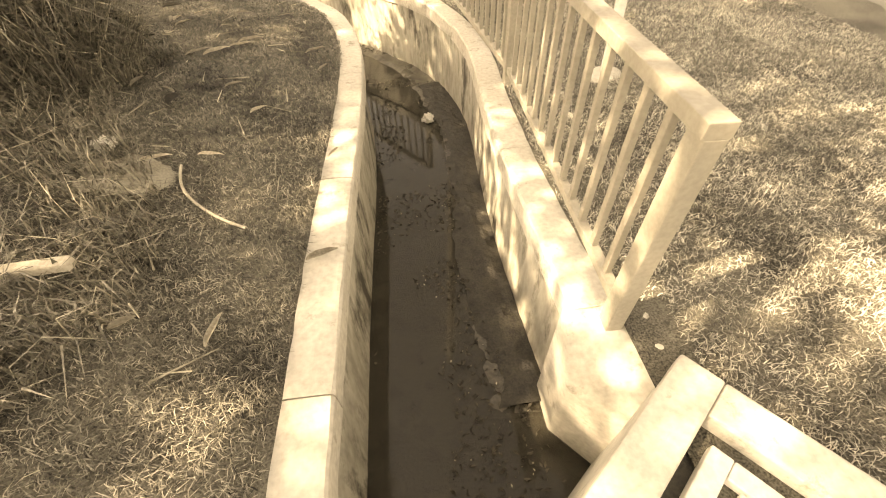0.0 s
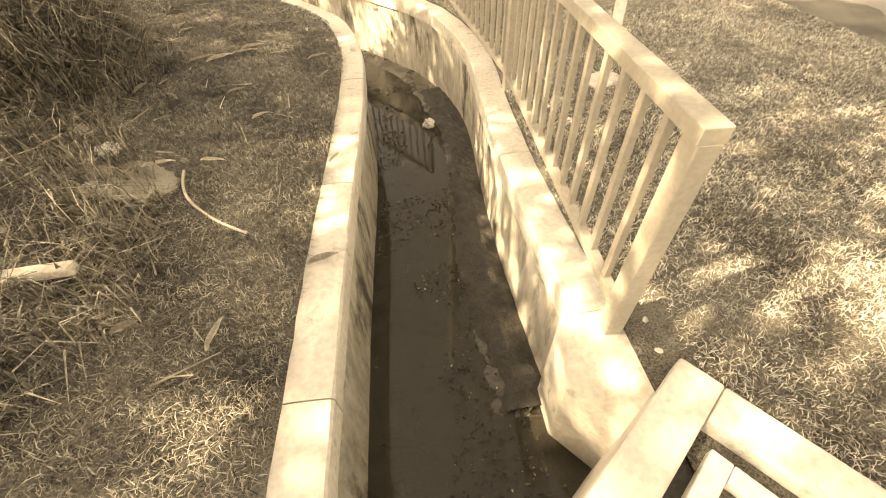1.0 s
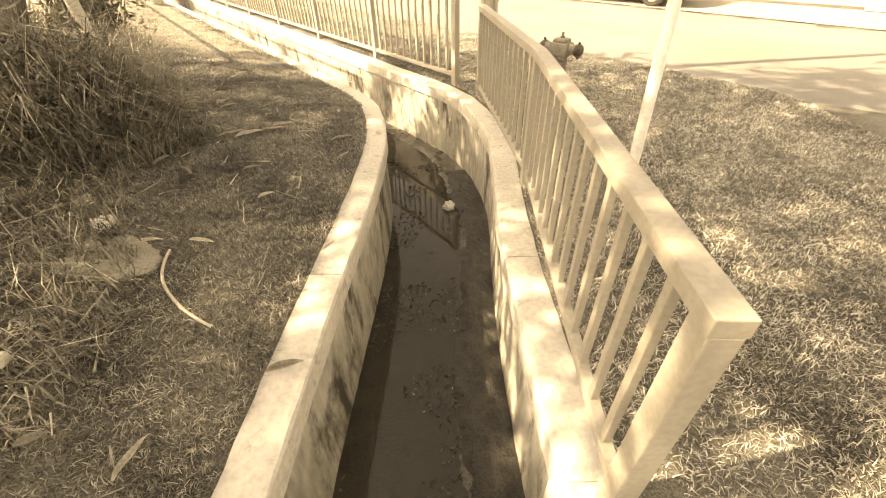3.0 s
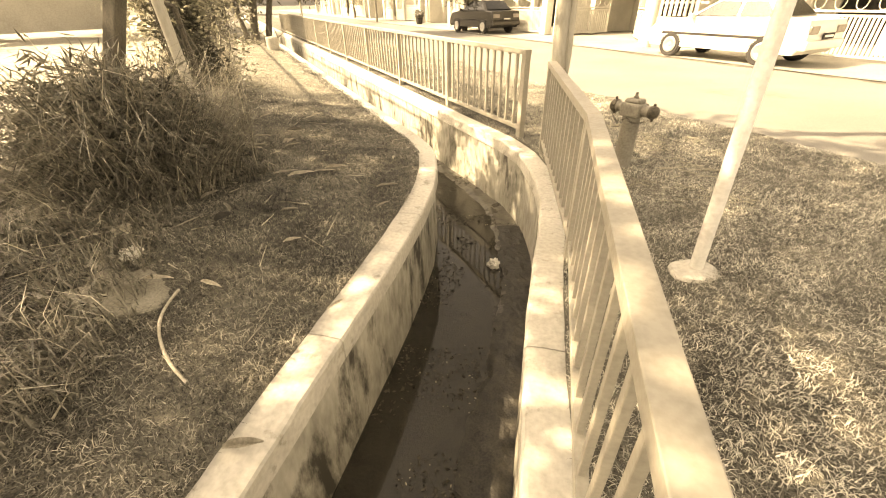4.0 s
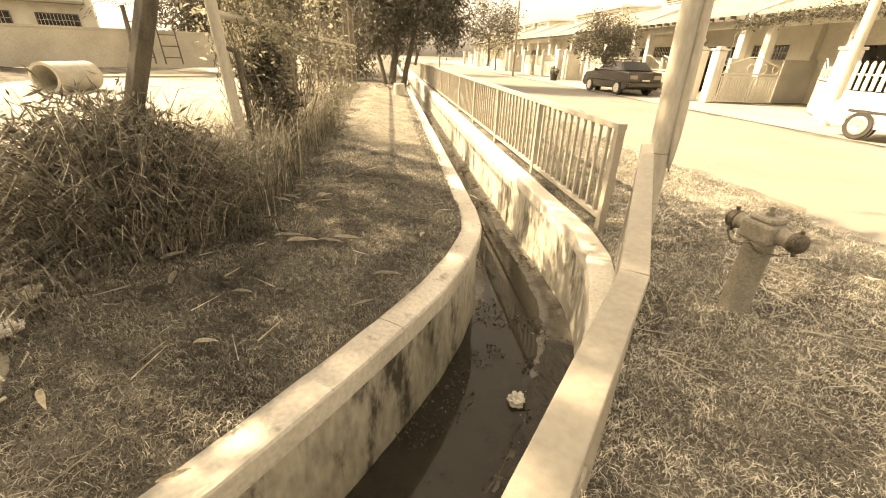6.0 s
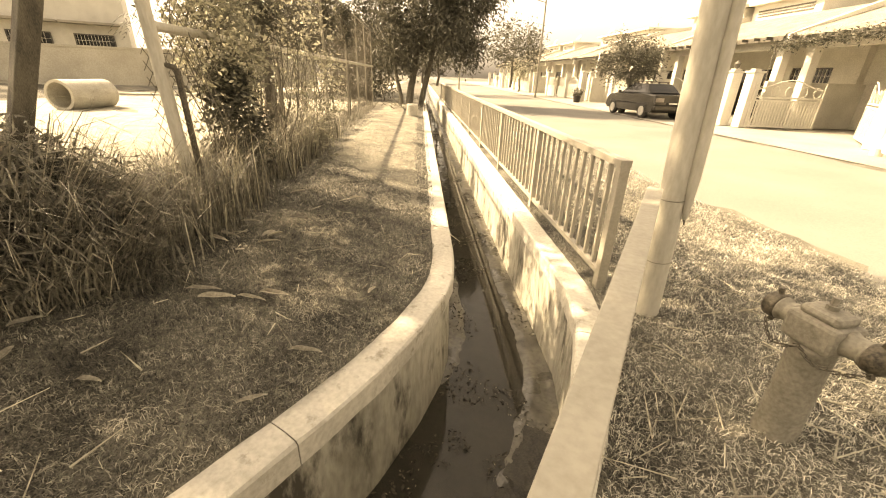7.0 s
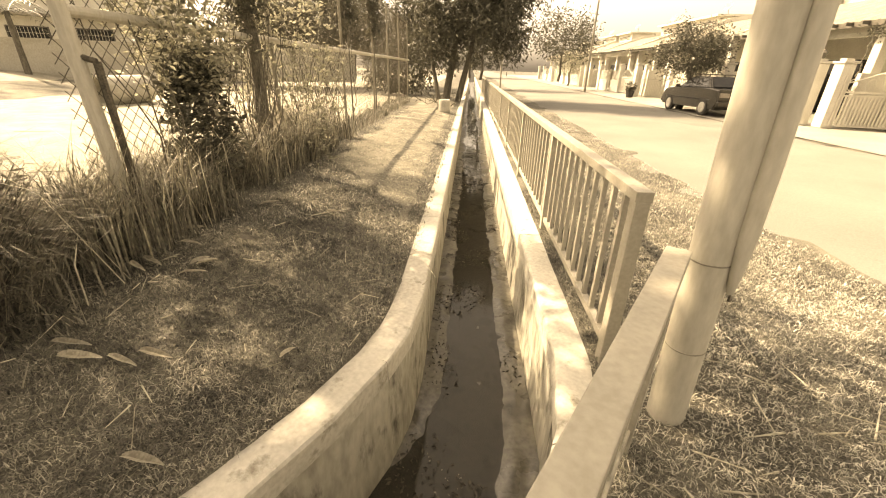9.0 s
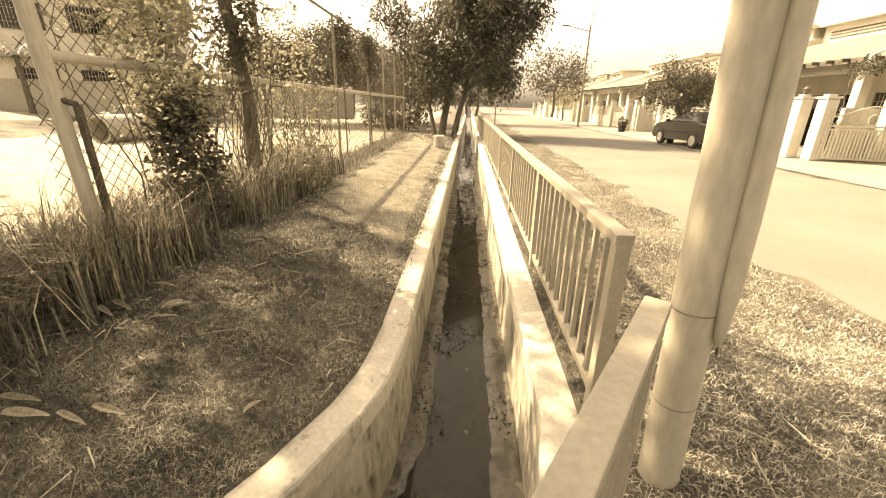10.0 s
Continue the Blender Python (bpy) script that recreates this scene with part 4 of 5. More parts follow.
    lamp = bmesh.new()
    turned(lamp, [(0.05, 0.0), (0.07, 0.03), (0.1, 0.16), (0.12, 0.17), (0.05, 0.24), (0.015, 0.28)], 8, Matrix.Translation((5.2 if variant % 2 == 0 else W - 0.32, 0, 1.98)))
    part("gate_lantern", lamp, DARKTRIM, h, "dark lantern on a pillar cap")
    part("fascia", box(bmesh.new(), (W / 2, 1.16, 3.0), (W, 0.05, 0.16)), DARKTRIM, h, "dark eaves board")
    rafters = bmesh.new()
    for k in range(int(W / 0.6)):
        box(rafters, (0.3 + 0.6 * k, 1.05, 3.02), (0.07, 0.3, 0.1))
    part("rafter_ends", rafters, DARKTRIM, h, "row of dark rafter ends")
    part("porch_beam", box(bmesh.new(), (W / 2, 1.75, 2.85), (W - 0.3, 0.2, 0.32)), PLASTER, h)
    for x in (0.5, W * 0.5, W - 0.45):
        part("porch_pillar", box(bmesh.new(), (x, 1.75, 1.35), (0.3, 0.3, 2.7), None, 0.02), PLASTER, h, "square white pillar")
    part("porch_ceiling", box(bmesh.new(), (W / 2, 3.1, 3.25), (W - 0.3, 2.5, 0.04)), PLASTER, h)
    dr = part("door", box(bmesh.new(), (dx, FY + 0.03, 1.07), (2.38, 0.06, 2.13), None, 0.008), GLASS, h, "dark sliding front door")
    part("door_handle", rod(bmesh.new(), (dx + 0.38, FY - 0.05, 1.02), (dx + 0.27, FY - 0.05, 1.02), 0.012, seg=6), RIM, dr)
    window(h, wx, FY + 0.03, 1.57, 1.88, 1.22)
    # front boundary: low wall, pillars, pickets and gate
    g0, g1 = (0.32, 5.2) if variant % 2 == 0 else (2.2, W - 0.32)
    l0, l1 = (g1, W) if variant % 2 == 0 else (0.0, g0)
    part("boundary_wall", box(bmesh.new(), ((l0 + l1) / 2, 0, 0.42), (l1 - l0, 0.12, 0.84), None, 0.01), PLASTER, h, "low plastered front wall")
    for x in (g0, g1):
        pl = part("gate_pillar", box(bmesh.new(), (x, 0, 0.92), (0.38, 0.36, 1.84), None, 0.015), PLASTER, h)
        part("pillar_cap", box(box(bmesh.new(), (x, 0, 1.88), (0.46, 0.44, 0.07), None, 0.01), (x, 0, 1.95), (0.24, 0.24, 0.07), None, 0.01), KERB, pl)
    pk = None
    n = int((l1 - l0 - 0.5) / 0.19)
    for k in range(n):
        loc = Matrix.Translation((l0 + 0.32 + 0.19 * k, 0, 0.84))
        if pk is None:
            bm = box(bmesh.new(), (0, 0, 0.36), (0.1, 0.03, 0.66))
            box(bm, (0, 0, 0.7), (0.05, 0.028, 0.08))
            pk = part("picket", bm, GATEMETAL, h)
            pk.matrix_basis = loc
        else:
            o = new("picket", pk.data)
            o.parent = h
            o.matrix_basis = loc
    part("picket_rail", box(bmesh.new(), ((l0 + l1) / 2, 0.035, 1.25), (l1 - l0 - 0.42, 0.03, 0.05)), GATEMETAL, h)
    for leafn, (hx, dirn, ang) in enumerate(((g0 + 0.22, 1, 75 if variant % 2 == 0 else 0), (g1 - 0.22, -1, 40 if variant % 2 == 0 else 0))):
        lw = (g1 - g0 - 0.5) / 2
        m = Matrix.Translation((hx, 0, 0.06)) @ pose(0, 0, 0, 0, 0, ang * dirn)
        bm = bmesh.new()
        for zz in (0.03, 0.9, 1.0):
            box(bm, (dirn * lw / 2, 0, zz), (lw, 0.04, 0.05), m)
        for xx in (0.02, lw - 0.02):
            box(bm, (dirn * xx, 0, 0.75), (0.045, 0.045, 1.5), m)
        gl = part("gate_leaf", bm, GATEMETAL, h, "steel gate leaf, half open" if ang else "closed steel gate leaf")
        bars = bmesh.new()
        nb = int(lw / 0.09)
        for k in range(1, nb):
            xx = lw * k / nb
            box(bars, (dirn * xx, 0, 0.46), (0.05, 0.02, 0.84), m)
        part("gate_slats", bars, GATEMETAL, gl)
        sc = bmesh.new()
        prev = None
        for k in range(17):
            t = k / 16
            z = 1.42 + 0.16 * math.cos(math.pi * 2 * t) * (1 if leafn else -1)
            p = m @ Vector((dirn * lw * t, 0, z))
            if prev is not None:
                rod(sc, prev, p, 0.02, seg=5)
            prev = p
        for k in range(5):
            cx = lw * (k + 0.5) / 5
            for q in range(10):
                a0, a1 = 2 * math.pi * q / 10, 2 * math.pi * (q + 1) / 10
                rod(sc, m @ Vector((dirn * (cx + 0.12 * math.cos(a0)), 0, 1.2 + 0.17 * math.sin(a0))), m @ Vector((dirn * (cx + 0.12 * math.cos(a1)), 0, 1.2 + 0.17 * math.sin(a1))), 0.01, seg=4)
        part("gate_scroll", sc, GATEMETAL, gl, "curled ironwork on top of gate")
    dish = bmesh.new()
    turned(dish, [(0.03, 0.0), (0.2, 0.05), (0.33, 0.13), (0.335, 0.14)], 18, Matrix.Translation((W * 0.5, FY + 1.2, 5.6)) @ pose(0, 0, 0, 55, 0, 20))
    rod(dish, (W * 0.5, FY + 1.3, 5.1), (W * 0.5, FY + 1.2, 5.62), 0.02, seg=6)
    part("satellite_dish", dish, IRON, h, "small grey satellite dish")
    return h


UNITS = [(-5.2, 7.4), (2.2, 7.4), (9.6, 7.4), (17.0, 7.4), (24.4, 7.4), (31.8, 7.4), (39.2, 7.4), (46.6, 7.4), (54.0, 7.4), (61.4, 7.4), (68.8, 7.4)]
for i, (s, w) in enumerate(UNITS):
    terrace(s, w, i)

vine = thing("porch_vine", "dry dark climbing vine trained along a porch beam", "creeper", at=P(13.5, 15.4, 2.95))
vb, vc = bmesh.new(), []
prev = None
for k in range(41):
    t = k / 40
    q = P(17.2 - 6.2 * t, 15.35, 2.92 + 0.16 * math.sin(t * 3.1) + 0.06 * noise2(t * 9, 1, 1.5, 4)) - P(13.5, 15.4, 2.95)
    if prev is not None:
        rod(vb, prev, q, 0.025, seg=6)
    vc.append(q)
    prev = q
for k in range(20):
    q = Vector((0, 0, 0)) + vc[0] + Vector((0, 0, -k * 0.14))
    rod(vb, q, q + Vector((0.04 * math.sin(k * 2.1), 0.04 * math.cos(k * 1.7), -0.15)), 0.02, seg=6)
part("stem", vb, BARK, vine)
vc = np.repeat(np.array([tuple(q) for q in vc]), 60, axis=0)
part("leaf_mass", leaves(vc + rng.normal(size=vc.shape) * (0.13, 0.13, 0.1), 0.1, 0.4, 0.5), LEAF, vine)


def car(name, at, paint, label):
    """A small saloon, nose along +x, wheels on the ground at z 0."""
    c = thing(name, label, "car", "parked cars", at)
    prof = [(-1.98, 0.45), (-2.02, 0.62), (-1.96, 0.95), (-1.3, 1.0), (1.0, 0.96), (1.75, 0.86), (1.98, 0.66), (2.0, 0.45), (1.9, 0.26), (-1.85, 0.26)]
    bm = bmesh.new()
    rows_ = []
    for y, kx, kz in ((-0.81, 0.97, 0.94), (-0.78, 1.0, 1.0), (0.78, 1.0, 1.0), (0.81, 0.97, 0.94)):
        rows_.append([bm.verts.new((x * kx, y, 0.3 + (z - 0.3) * kz)) for x, z in prof])
    for a, b in zip(rows_, rows_[1:]):
        for k in range(len(prof)):
            bm.faces.new((a[k], a[(k + 1) % len(prof)], b[(k + 1) % len(prof)], b[k]))
    bm.faces.new(rows_[0])
    bm.faces.new(rows_[-1][::-1])
    bmesh.ops.recalc_face_normals(bm, faces=bm.faces[:])
    part("body", bm, paint, c)
    cab = bmesh.new()
    lo = [(-1.42, 0.98), (0.92, 0.95)]
    hi = [(-0.95, 1.37), (0.2, 1.38)]
    vs = [cab.verts.new(p) for p in ((lo[0][0], -0.76, lo[0][1]), (lo[1][0], -0.76, lo[1][1]), (lo[1][0], 0.76, lo[1][1]), (lo[0][0], 0.76, lo[0][1]), (hi[0][0], -0.6, hi[0][1]), (hi[1][0], -0.6, hi[1][1]), (hi[1][0], 0.6, hi[1][1]), (hi[0][0], 0.6, hi[0][1]))]
    for q in ((0, 1, 5, 4), (1, 2, 6, 5), (2, 3, 7, 6), (3, 0, 4, 7), (4, 5, 6, 7), (3, 2, 1, 0)):
        cab.faces.new([vs[k] for k in q])
    bmesh.ops.bevel(cab, geom=cab.edges[:], offset=0.04, segments=2, affect="EDGES")
    part("cabin", cab, paint, c)

    def pane(nm, pts, out):
        o = Vector(out)
        b_ = bmesh.new()
        f0 = [b_.verts.new(Vector(p) + o * 0.012) for p in pts]
        f1 = [b_.verts.new(Vector(p) - o * 0.006) for p in pts]
        n = len(pts)
        b_.faces.new(f0)
        b_.faces.new(f1[::-1])
        for k in range(n):
            b_.faces.new((f0[k], f1[k], f1[(k + 1) % n], f0[(k + 1) % n]))
        bmesh.ops.recalc_face_normals(b_, faces=b_.faces[:])
        part(nm, b_, GLASS, c, "dark glass")

    for sy in (-1, 1):
        def S(x, z):
            return (x, sy * (0.76 - 0.16 * (z - 0.97) / 0.4), z)
        pane("side_window", [S(-1.22, 1.02), S(-0.42, 1.01), S(-0.4, 1.31), S(-0.9, 1.31)], (0, sy, 0.35))
        pane("side_window", [S(-0.34, 1.01), S(0.72, 1.0), S(0.2, 1.32), S(-0.32, 1.31)], (0, sy, 0.35))
        tr = box(bmesh.new(), (0, sy * 0.806, 0.58), (3.1, 0.025, 0.06), None, 0.006)
        part("side_moulding", tr, TYRE, c)
        mb = bmesh.new()
        box(mb, (0.72, sy * 0.87, 1.0), (0.09, 0.16, 0.11), None, 0.02)
        part("wing_mirror", mb, paint, c)
        for sx in (-1.2, 1.22):
            wh = part("wheel", turned(bmesh.new(), [(0.2, -0.085), (0.275, -0.09), (0.295, -0.06), (0.295, 0.06), (0.275, 0.09), (0.2, 0.085)], 28, Matrix.Translation((sx, sy * 0.74, 0.295)) @ pose(0, 0, 0, 90, 0, 0)), TYRE, c, "black tyre")
            rim = turned(bmesh.new(), [(0.195, 0.0), (0.195, 0.1), (0.16, 0.108), (0.05, 0.09), (0.03, 0.1)], 24, Matrix.Translation((sx, sy * 0.74, 0.295)) @ pose(0, 0, 0, -90 * sy, 0, 0))
            part("rim", rim, RIM, wh)
            ar = bmesh.new()
            turned(ar, [(0.325, -0.012), (0.325, 0.015), (0.0, 0.015)], 28, Matrix.Translation((sx, sy * 0.795, 0.315)) @ pose(0, 0, 0, -90 * sy, 0, 0))
            part("wheel_arch", ar, TYRE, c)
    pane("rear_window", [(-1.38, -0.64, 1.02), (-1.38, 0.64, 1.02), (-1.0, 0.54, 1.34), (-1.0, -0.54, 1.34)], (-1, 0, 0.9))
    pane("windscreen", [(0.88, -0.66, 0.99), (0.88, 0.66, 0.99), (0.26, 0.55, 1.345), (0.26, -0.55, 1.345)], (0.5, 0, 0.8))
    part("bumper", box(bmesh.new(), (-1.99, 0, 0.46), (0.16, 1.6, 0.2), None, 0.04), paint, c)
    part("bumper", box(bmesh.new(), (1.97, 0, 0.42), (0.16, 1.58, 0.2), None, 0.04), paint, c)
    for sy in (-1, 1):
        part("tail_light", box(bmesh.new(), (-2.0, sy * 0.58, 0.76), (0.06, 0.36, 0.16), None, 0.015), LENS, c)
        part("headlight", box(bmesh.new(), (1.93, sy * 0.56, 0.66), (0.08, 0.36, 0.13), None, 0.015), LENS, c)
    pl = part("number_plate", box(bmesh.new(), (-2.06, 0, 0.64), (0.03, 0.46, 0.12), None, 0.006), TYRE, c)
    part("plate_bar", box(bmesh.new(), (-2.078, 0, 0.64), (0.006, 0.36, 0.045)), WHITEPAINT, pl)
    return c


cd_ = car("parked_car", Matrix.Translation(P(20.87, 12.9, 0.14)) @ pose(0, 0, 0, 0, 0, 127.4 + 4), CARDARK, "dark old saloon car parked by the gates")
rk = bmesh.new()
for x in (-0.7, -0.05):
    box(rk, (x, 0, 1.45), (0.04, 1.1, 0.03))
    for y in (-0.5, 0.5):
        box(rk, (x, y, 1.41), (0.05, 0.05, 0.07))
part("roof_rack", rk, RUST, cd_)
car("parked_car", Matrix.Translation(P(7.76, 12.94, 0.14)) @ pose(0, 0, 0, 0, 0, 127.4 + 2), CARWHITE, "white old hatchback car parked across the street")

# street furniture across the road
lp = thing("street_lamp", "slim street lamp pole with one arm", "street lamp", at=P(36, 11.9, 0.15))
part("pole", rod(bmesh.new(), (0, 0, -0.1), (0, 0, 7.0), 0.09, 0.06, seg=10), IRON, lp)
arm = -D * -0.0 - N * 1.6
part("arm", rod(bmesh.new(), (0, 0, 6.6), (arm.x, arm.y, 6.95), 0.03, seg=8), IRON, lp)
part("lantern", box(bmesh.new(), (0, 0, 0), (0.5, 0.18, 0.09), Matrix.Translation((arm.x * 1.1, arm.y * 1.1, 6.97)) @ pose(0, 0, 0, 0, 0, 39), 0.03), IRON, lp)
up2 = thing("utility_pole", "pale utility pole in front of a house gate", "utility pole", at=P(10.9, 13.5, 0.15))
part("shaft", rod(bmesh.new(), (0, 0, -0.1), (0, 0, 7.5), 0.13, 0.09, seg=16), POLE, up2)
thin = thing("slim_pole", "slim pale pole beside the far railing", "pole", at=P(27.5, 4.9, 0.1))
part("shaft", rod(bmesh.new(), (0, 0, -0.1), (0, 0, 6.5), 0.05, 0.045, seg=10), POLE, thin)
cb = thing("overhead_cable", "thin black overhead cable between two poles", "cable", at=P(36, 11.9, 6.9))
cbm = bmesh.new()
pa, pb = Vector((0, 0, 0)), Vector((0.9, 5.8, 7.8)) - P(36, 11.9, 6.9)
for k in range(24):
    q0, q1 = [pa.lerp(pb, t) + Vector((0, 0, -1.0 * 4 * t * (1 - t) * 0.5)) for t in (k / 24, (k + 1) / 24)]
    rod(cbm, q0, q1, 0.015, seg=5)
part("strand", cbm, CABLE, cb)
for s in (30.2, 23.6):
    bn = thing("plant_tub", "dark plant tub with a small shrub at a gate", "plant pot", "gate tubs", P(s, 13.2, 0.15))
    part("tub", turned(bmesh.new(), [(0.2, 0.0), (0.26, 0.4), (0.24, 0.4), (0.2, 0.36)], 16), TYRE, bn)
    part("shrub", leaves(clumps((0, 0, 0.6), (0.3, 0.3, 0.28), 30, 24, 0.07), 0.1, 0.4), LEAF, bn)
dm = thing("dumped_drum", "small pale drum standing on the grass by the drain", "drum", at=P(18.3, 2.3, 0.06))
part("body", turned(bmesh.new(), [(0.2, 0), (0.22, 0.05), (0.22, 0.4), (0.19, 0.45)], 18), PIPE, dm)
dbr = thing("dead_branches", "tangle of dead branches at the drain's end", "branches", at=P(21.5, 2.0, 0.05))
bb = bmesh.new()
rr = random.Random(12)
for k in range(26):
    a = Vector((rr.uniform(-1.2, 1.2), rr.uniform(-1.2, 1.2), 0.02))
    rod(bb, a, a + Vector((rr.uniform(-1, 1), rr.uniform(-1, 1), rr.uniform(0.1, 0.8))), 0.018, 0.006, seg=5)
part("twigs", bb, BARK, dbr)

# two-storey house past the field
hs = thing("two_storey_house", "cream two-storey house with tiled roof behind the wall", "house", at=mW @ Matrix.Translation((-2.0, 8, 0.0)))
hb = bmesh.new()
box(hb, (-2.75, 4, 3.0), (9.5, 8, 7.0))
part("wall", hb, PLASTER, hs)
for x in (-5.6, -2.6, 0.3):
    for z in (1.5, 4.9):
        window(hs, x, -0.02, z, 1.9, 1.4)
    part("awning", box(bmesh.new(), (x, -0.4, 2.75), (2.8, 0.9, 0.12)), ROOFTILE, hs)
rf = bmesh.new()
v = [rf.verts.new(p) for p in ((-8.3, -0.9, 6.5), (2.8, -0.9, 6.5), (2.8, 8.9, 6.5), (-8.3, 8.9, 6.5), (-4.5, 4, 9.2), (-1.0, 4, 9.2))]
for q in ((0, 1, 5, 4), (1, 2, 5), (2, 3, 4, 5), (3, 0, 4), (3, 2, 1, 0)):
    rf.faces.new([v[k] for k in q])
part("roof", rf, ROOFTILE, hs, "hipped tile roof")
for k, (x, y, h) in enumerate(((4.6, 3.2, 4.6), (8.6, 5.0, 5.6), (13.0, 8.0, 5.0))):
    tree("garden_tree", mW @ Vector((x, y, -0.3)), h, (2.6, 2.3, 1.9), 0.16, "dark leafy garden tree behind the long plaster wall", 110, 60, 0.24, 0.32, seed=41 + k)
hs2 = thing("low_house", "low house roof and eaves beyond the field wall", "house", at=mW @ Matrix.Translation((-17.0, 5, 0.0)))
part("wall", box(bmesh.new(), (0, 4, 1.5), (9, 7, 4)), PLASTER, hs2)
rf = bmesh.new()
v = [rf.verts.new(p) for p in ((-5.3, -0.9, 3.4), (5.3, -0.9, 3.4), (5.3, 8.5, 3.4), (-5.3, 8.5, 3.4), (-2.5, 4, 5.4), (2.5, 4, 5.4))]
for q in ((0, 1, 5, 4), (1, 2, 5), (2, 3, 4, 5), (3, 0, 4), (3, 2, 1, 0)):
    rf.faces.new([v[k] for k in q])
part("roof", rf, ROOFTILE, hs2, "hipped tile roof")
for k, (a, b, hgt) in enumerate(((5.5, 2.5, 4.4), (10, 4, 5.2), (14.5, 3, 4.5), (20, 4, 5.5), (27, 3, 5.0))):
    q = mW @ Vector((a, b, -0.1))
    tree("garden_tree", q, hgt, (2.6, 2.4, 1.7), 0.12, "leafy garden tree behind the long wall", 90, 50, 0.26, 0.3, seed=20 + k, spread=0.4, low=0.8)


def palm(at, height, label):
    t = thing("palm", label, "palm", at=at)
    part("trunk", rod(bmesh.new(), (0, 0, -0.1), (0.05, 0, height), 0.13, 0.09, seg=10), BARK, t)
    for k in range(13):
        a = 2 * math.pi * k / 13 + 0.3 * (k % 3)
        vs, fs = [], []
        for i in range(12):
            t0 = i / 11
            r = 1.4 * t0
            z = height + 0.75 * math.sin(t0 * 2.2) * (0.5 + 0.5 * (k % 2)) - 0.85 * t0 * t0
            c = np.array([r * math.cos(a), r * math.sin(a), z])
            for sg in (-1, 1):
                sd = np.array([-math.sin(a), math.cos(a), 0]) * sg
                ln = 0.42 * math.sin(math.pi * (0.12 + 0.85 * t0))
                n = len(vs)
                vs += [tuple(c), tuple(c + np.array([math.cos(a), math.sin(a), 0]) * 0.05), tuple(c + sd * ln + np.array([math.cos(a) * 0.2, math.sin(a) * 0.2, -0.16]))]
                fs.append([n, n + 1, n + 2])
        part("frond", (vs, fs), LEAF, t)


for a in (-5.5, -8.5, 1.2):
    palm(mW @ Vector((a, -0.8, -0.1)), 2.4, "short feathery palm against the field wall")

# ---- small things on the grass and in the drain ----
def dry_leaf(at, length, width, turn, mat=DRYLEAF, label="curled dry fallen leaf on grass", roll=8):
    bm = bmesh.new()
    n = 8
    rows_ = []
    for i in range(n + 1):
        t = i / n
        w = width * math.sin(math.pi * min(0.97, 0.06 + t * 0.93)) ** 0.7 * (1 - 0.25 * t)
        cz = 0.012 + 0.05 * length * math.sin(math.pi * t) + 0.02 * length * math.sin(9 * t)
        rows_.append([bm.verts.new((length * (t - 0.5), w * e * 0.5, cz + abs(e) * w * 0.35)) for e in (-1, -0.5, 0, 0.5, 1)])
    for a, b in zip(rows_, rows_[1:]):
        for k in range(4):
            bm.faces.new((a[k], a[k + 1], b[k + 1], b[k]))
    bmesh.ops.solidify(bm, geom=bm.faces[:], thickness=0.003)
    ob = part("fallen_leaf", bm, mat)
    x, y = at[:2]
    z = at[2] if len(at) > 2 else z_ground(x, y)
    ob.matrix_world = pose(x, y, z + (0.036 if len(at) < 3 else 0.004), roll, 0, turn)
    return tagged(ob, label, "leaf", "fallen leaves")


LEAFLETS = [(-2.46, 4.69, 0.26, 0.06, 12), (-1.6, 4.11, 0.24, 0.065, 38), (-1.36, 4.39, 0.22, 0.055, 25), (-0.72, 4.14, 0.2, 0.06, 30), (-2.19, 4.98, 0.14, 0.07, 80), (-2.6, 5.0, 0.2, 0.06, 30), (-2.95, 5.15, 0.18, 0.07, 70), (-3.3, 5.6, 0.2, 0.06, 15), (-1.0, 2.9, 0.12, 0.05, 40), (-0.9, 4.9, 0.1, 0.05, 100), (-0.86, 1.07, 0.16, 0.045, 80), (-1.2, 1.1, 0.1, 0.05, 30), (-1.15, 2.28, 0.16, 0.04, -10), (-1.42, 2.2, 0.18, 0.05, 15), (-0.46, 2.42, 0.12, 0.03, 60), (-0.63, 3.75, 0.14, 0.035, 60), (-1.42, 4.25, 0.22, 0.045, 20), (-1.75, 4.1, 0.24, 0.05, 35), (-2.45, 4.6, 0.24, 0.05, 8), (-2.1, 4.85, 0.18, 0.05, 50), (-2.25, 4.95, 0.14, 0.06, 100), (-1.9, 3.25, 0.15, 0.05, 75), (-1.65, 3.1, 0.16, 0.05, 140), (-1.25, 3.3, 0.13, 0.05, 30), (-2.9, 4.3, 0.2, 0.07, 20), (-3.1, 4.15, 0.18, 0.06, 60), (-1.6, 5.2, 0.13, 0.05, 10), (-2.6, 6.4, 0.16, 0.05, 40), (-3.2, 6.0, 0.2, 0.06, 80)]
for x, y, ln, wd, tn in LEAFLETS:
    dry_leaf((x, y), ln * 1.05, wd * 0.85, tn, roll=8 + 14 * math.sin(x * 31 + y * 17))
dry_leaf((-2.38, 5.38), 0.2, 0.08, 25, DARKLEAF, "dark rotten leaf on the grass")
dry_leaf((-1.55, 2.95), 0.14, 0.09, 70, DARKLEAF, "dark rotten leaf on the grass")
dry_leaf((-0.47, 1.53, 0.004), 0.17, 0.05, 20, DRYLEAF, "twisted dry leaf lying on the kerb")

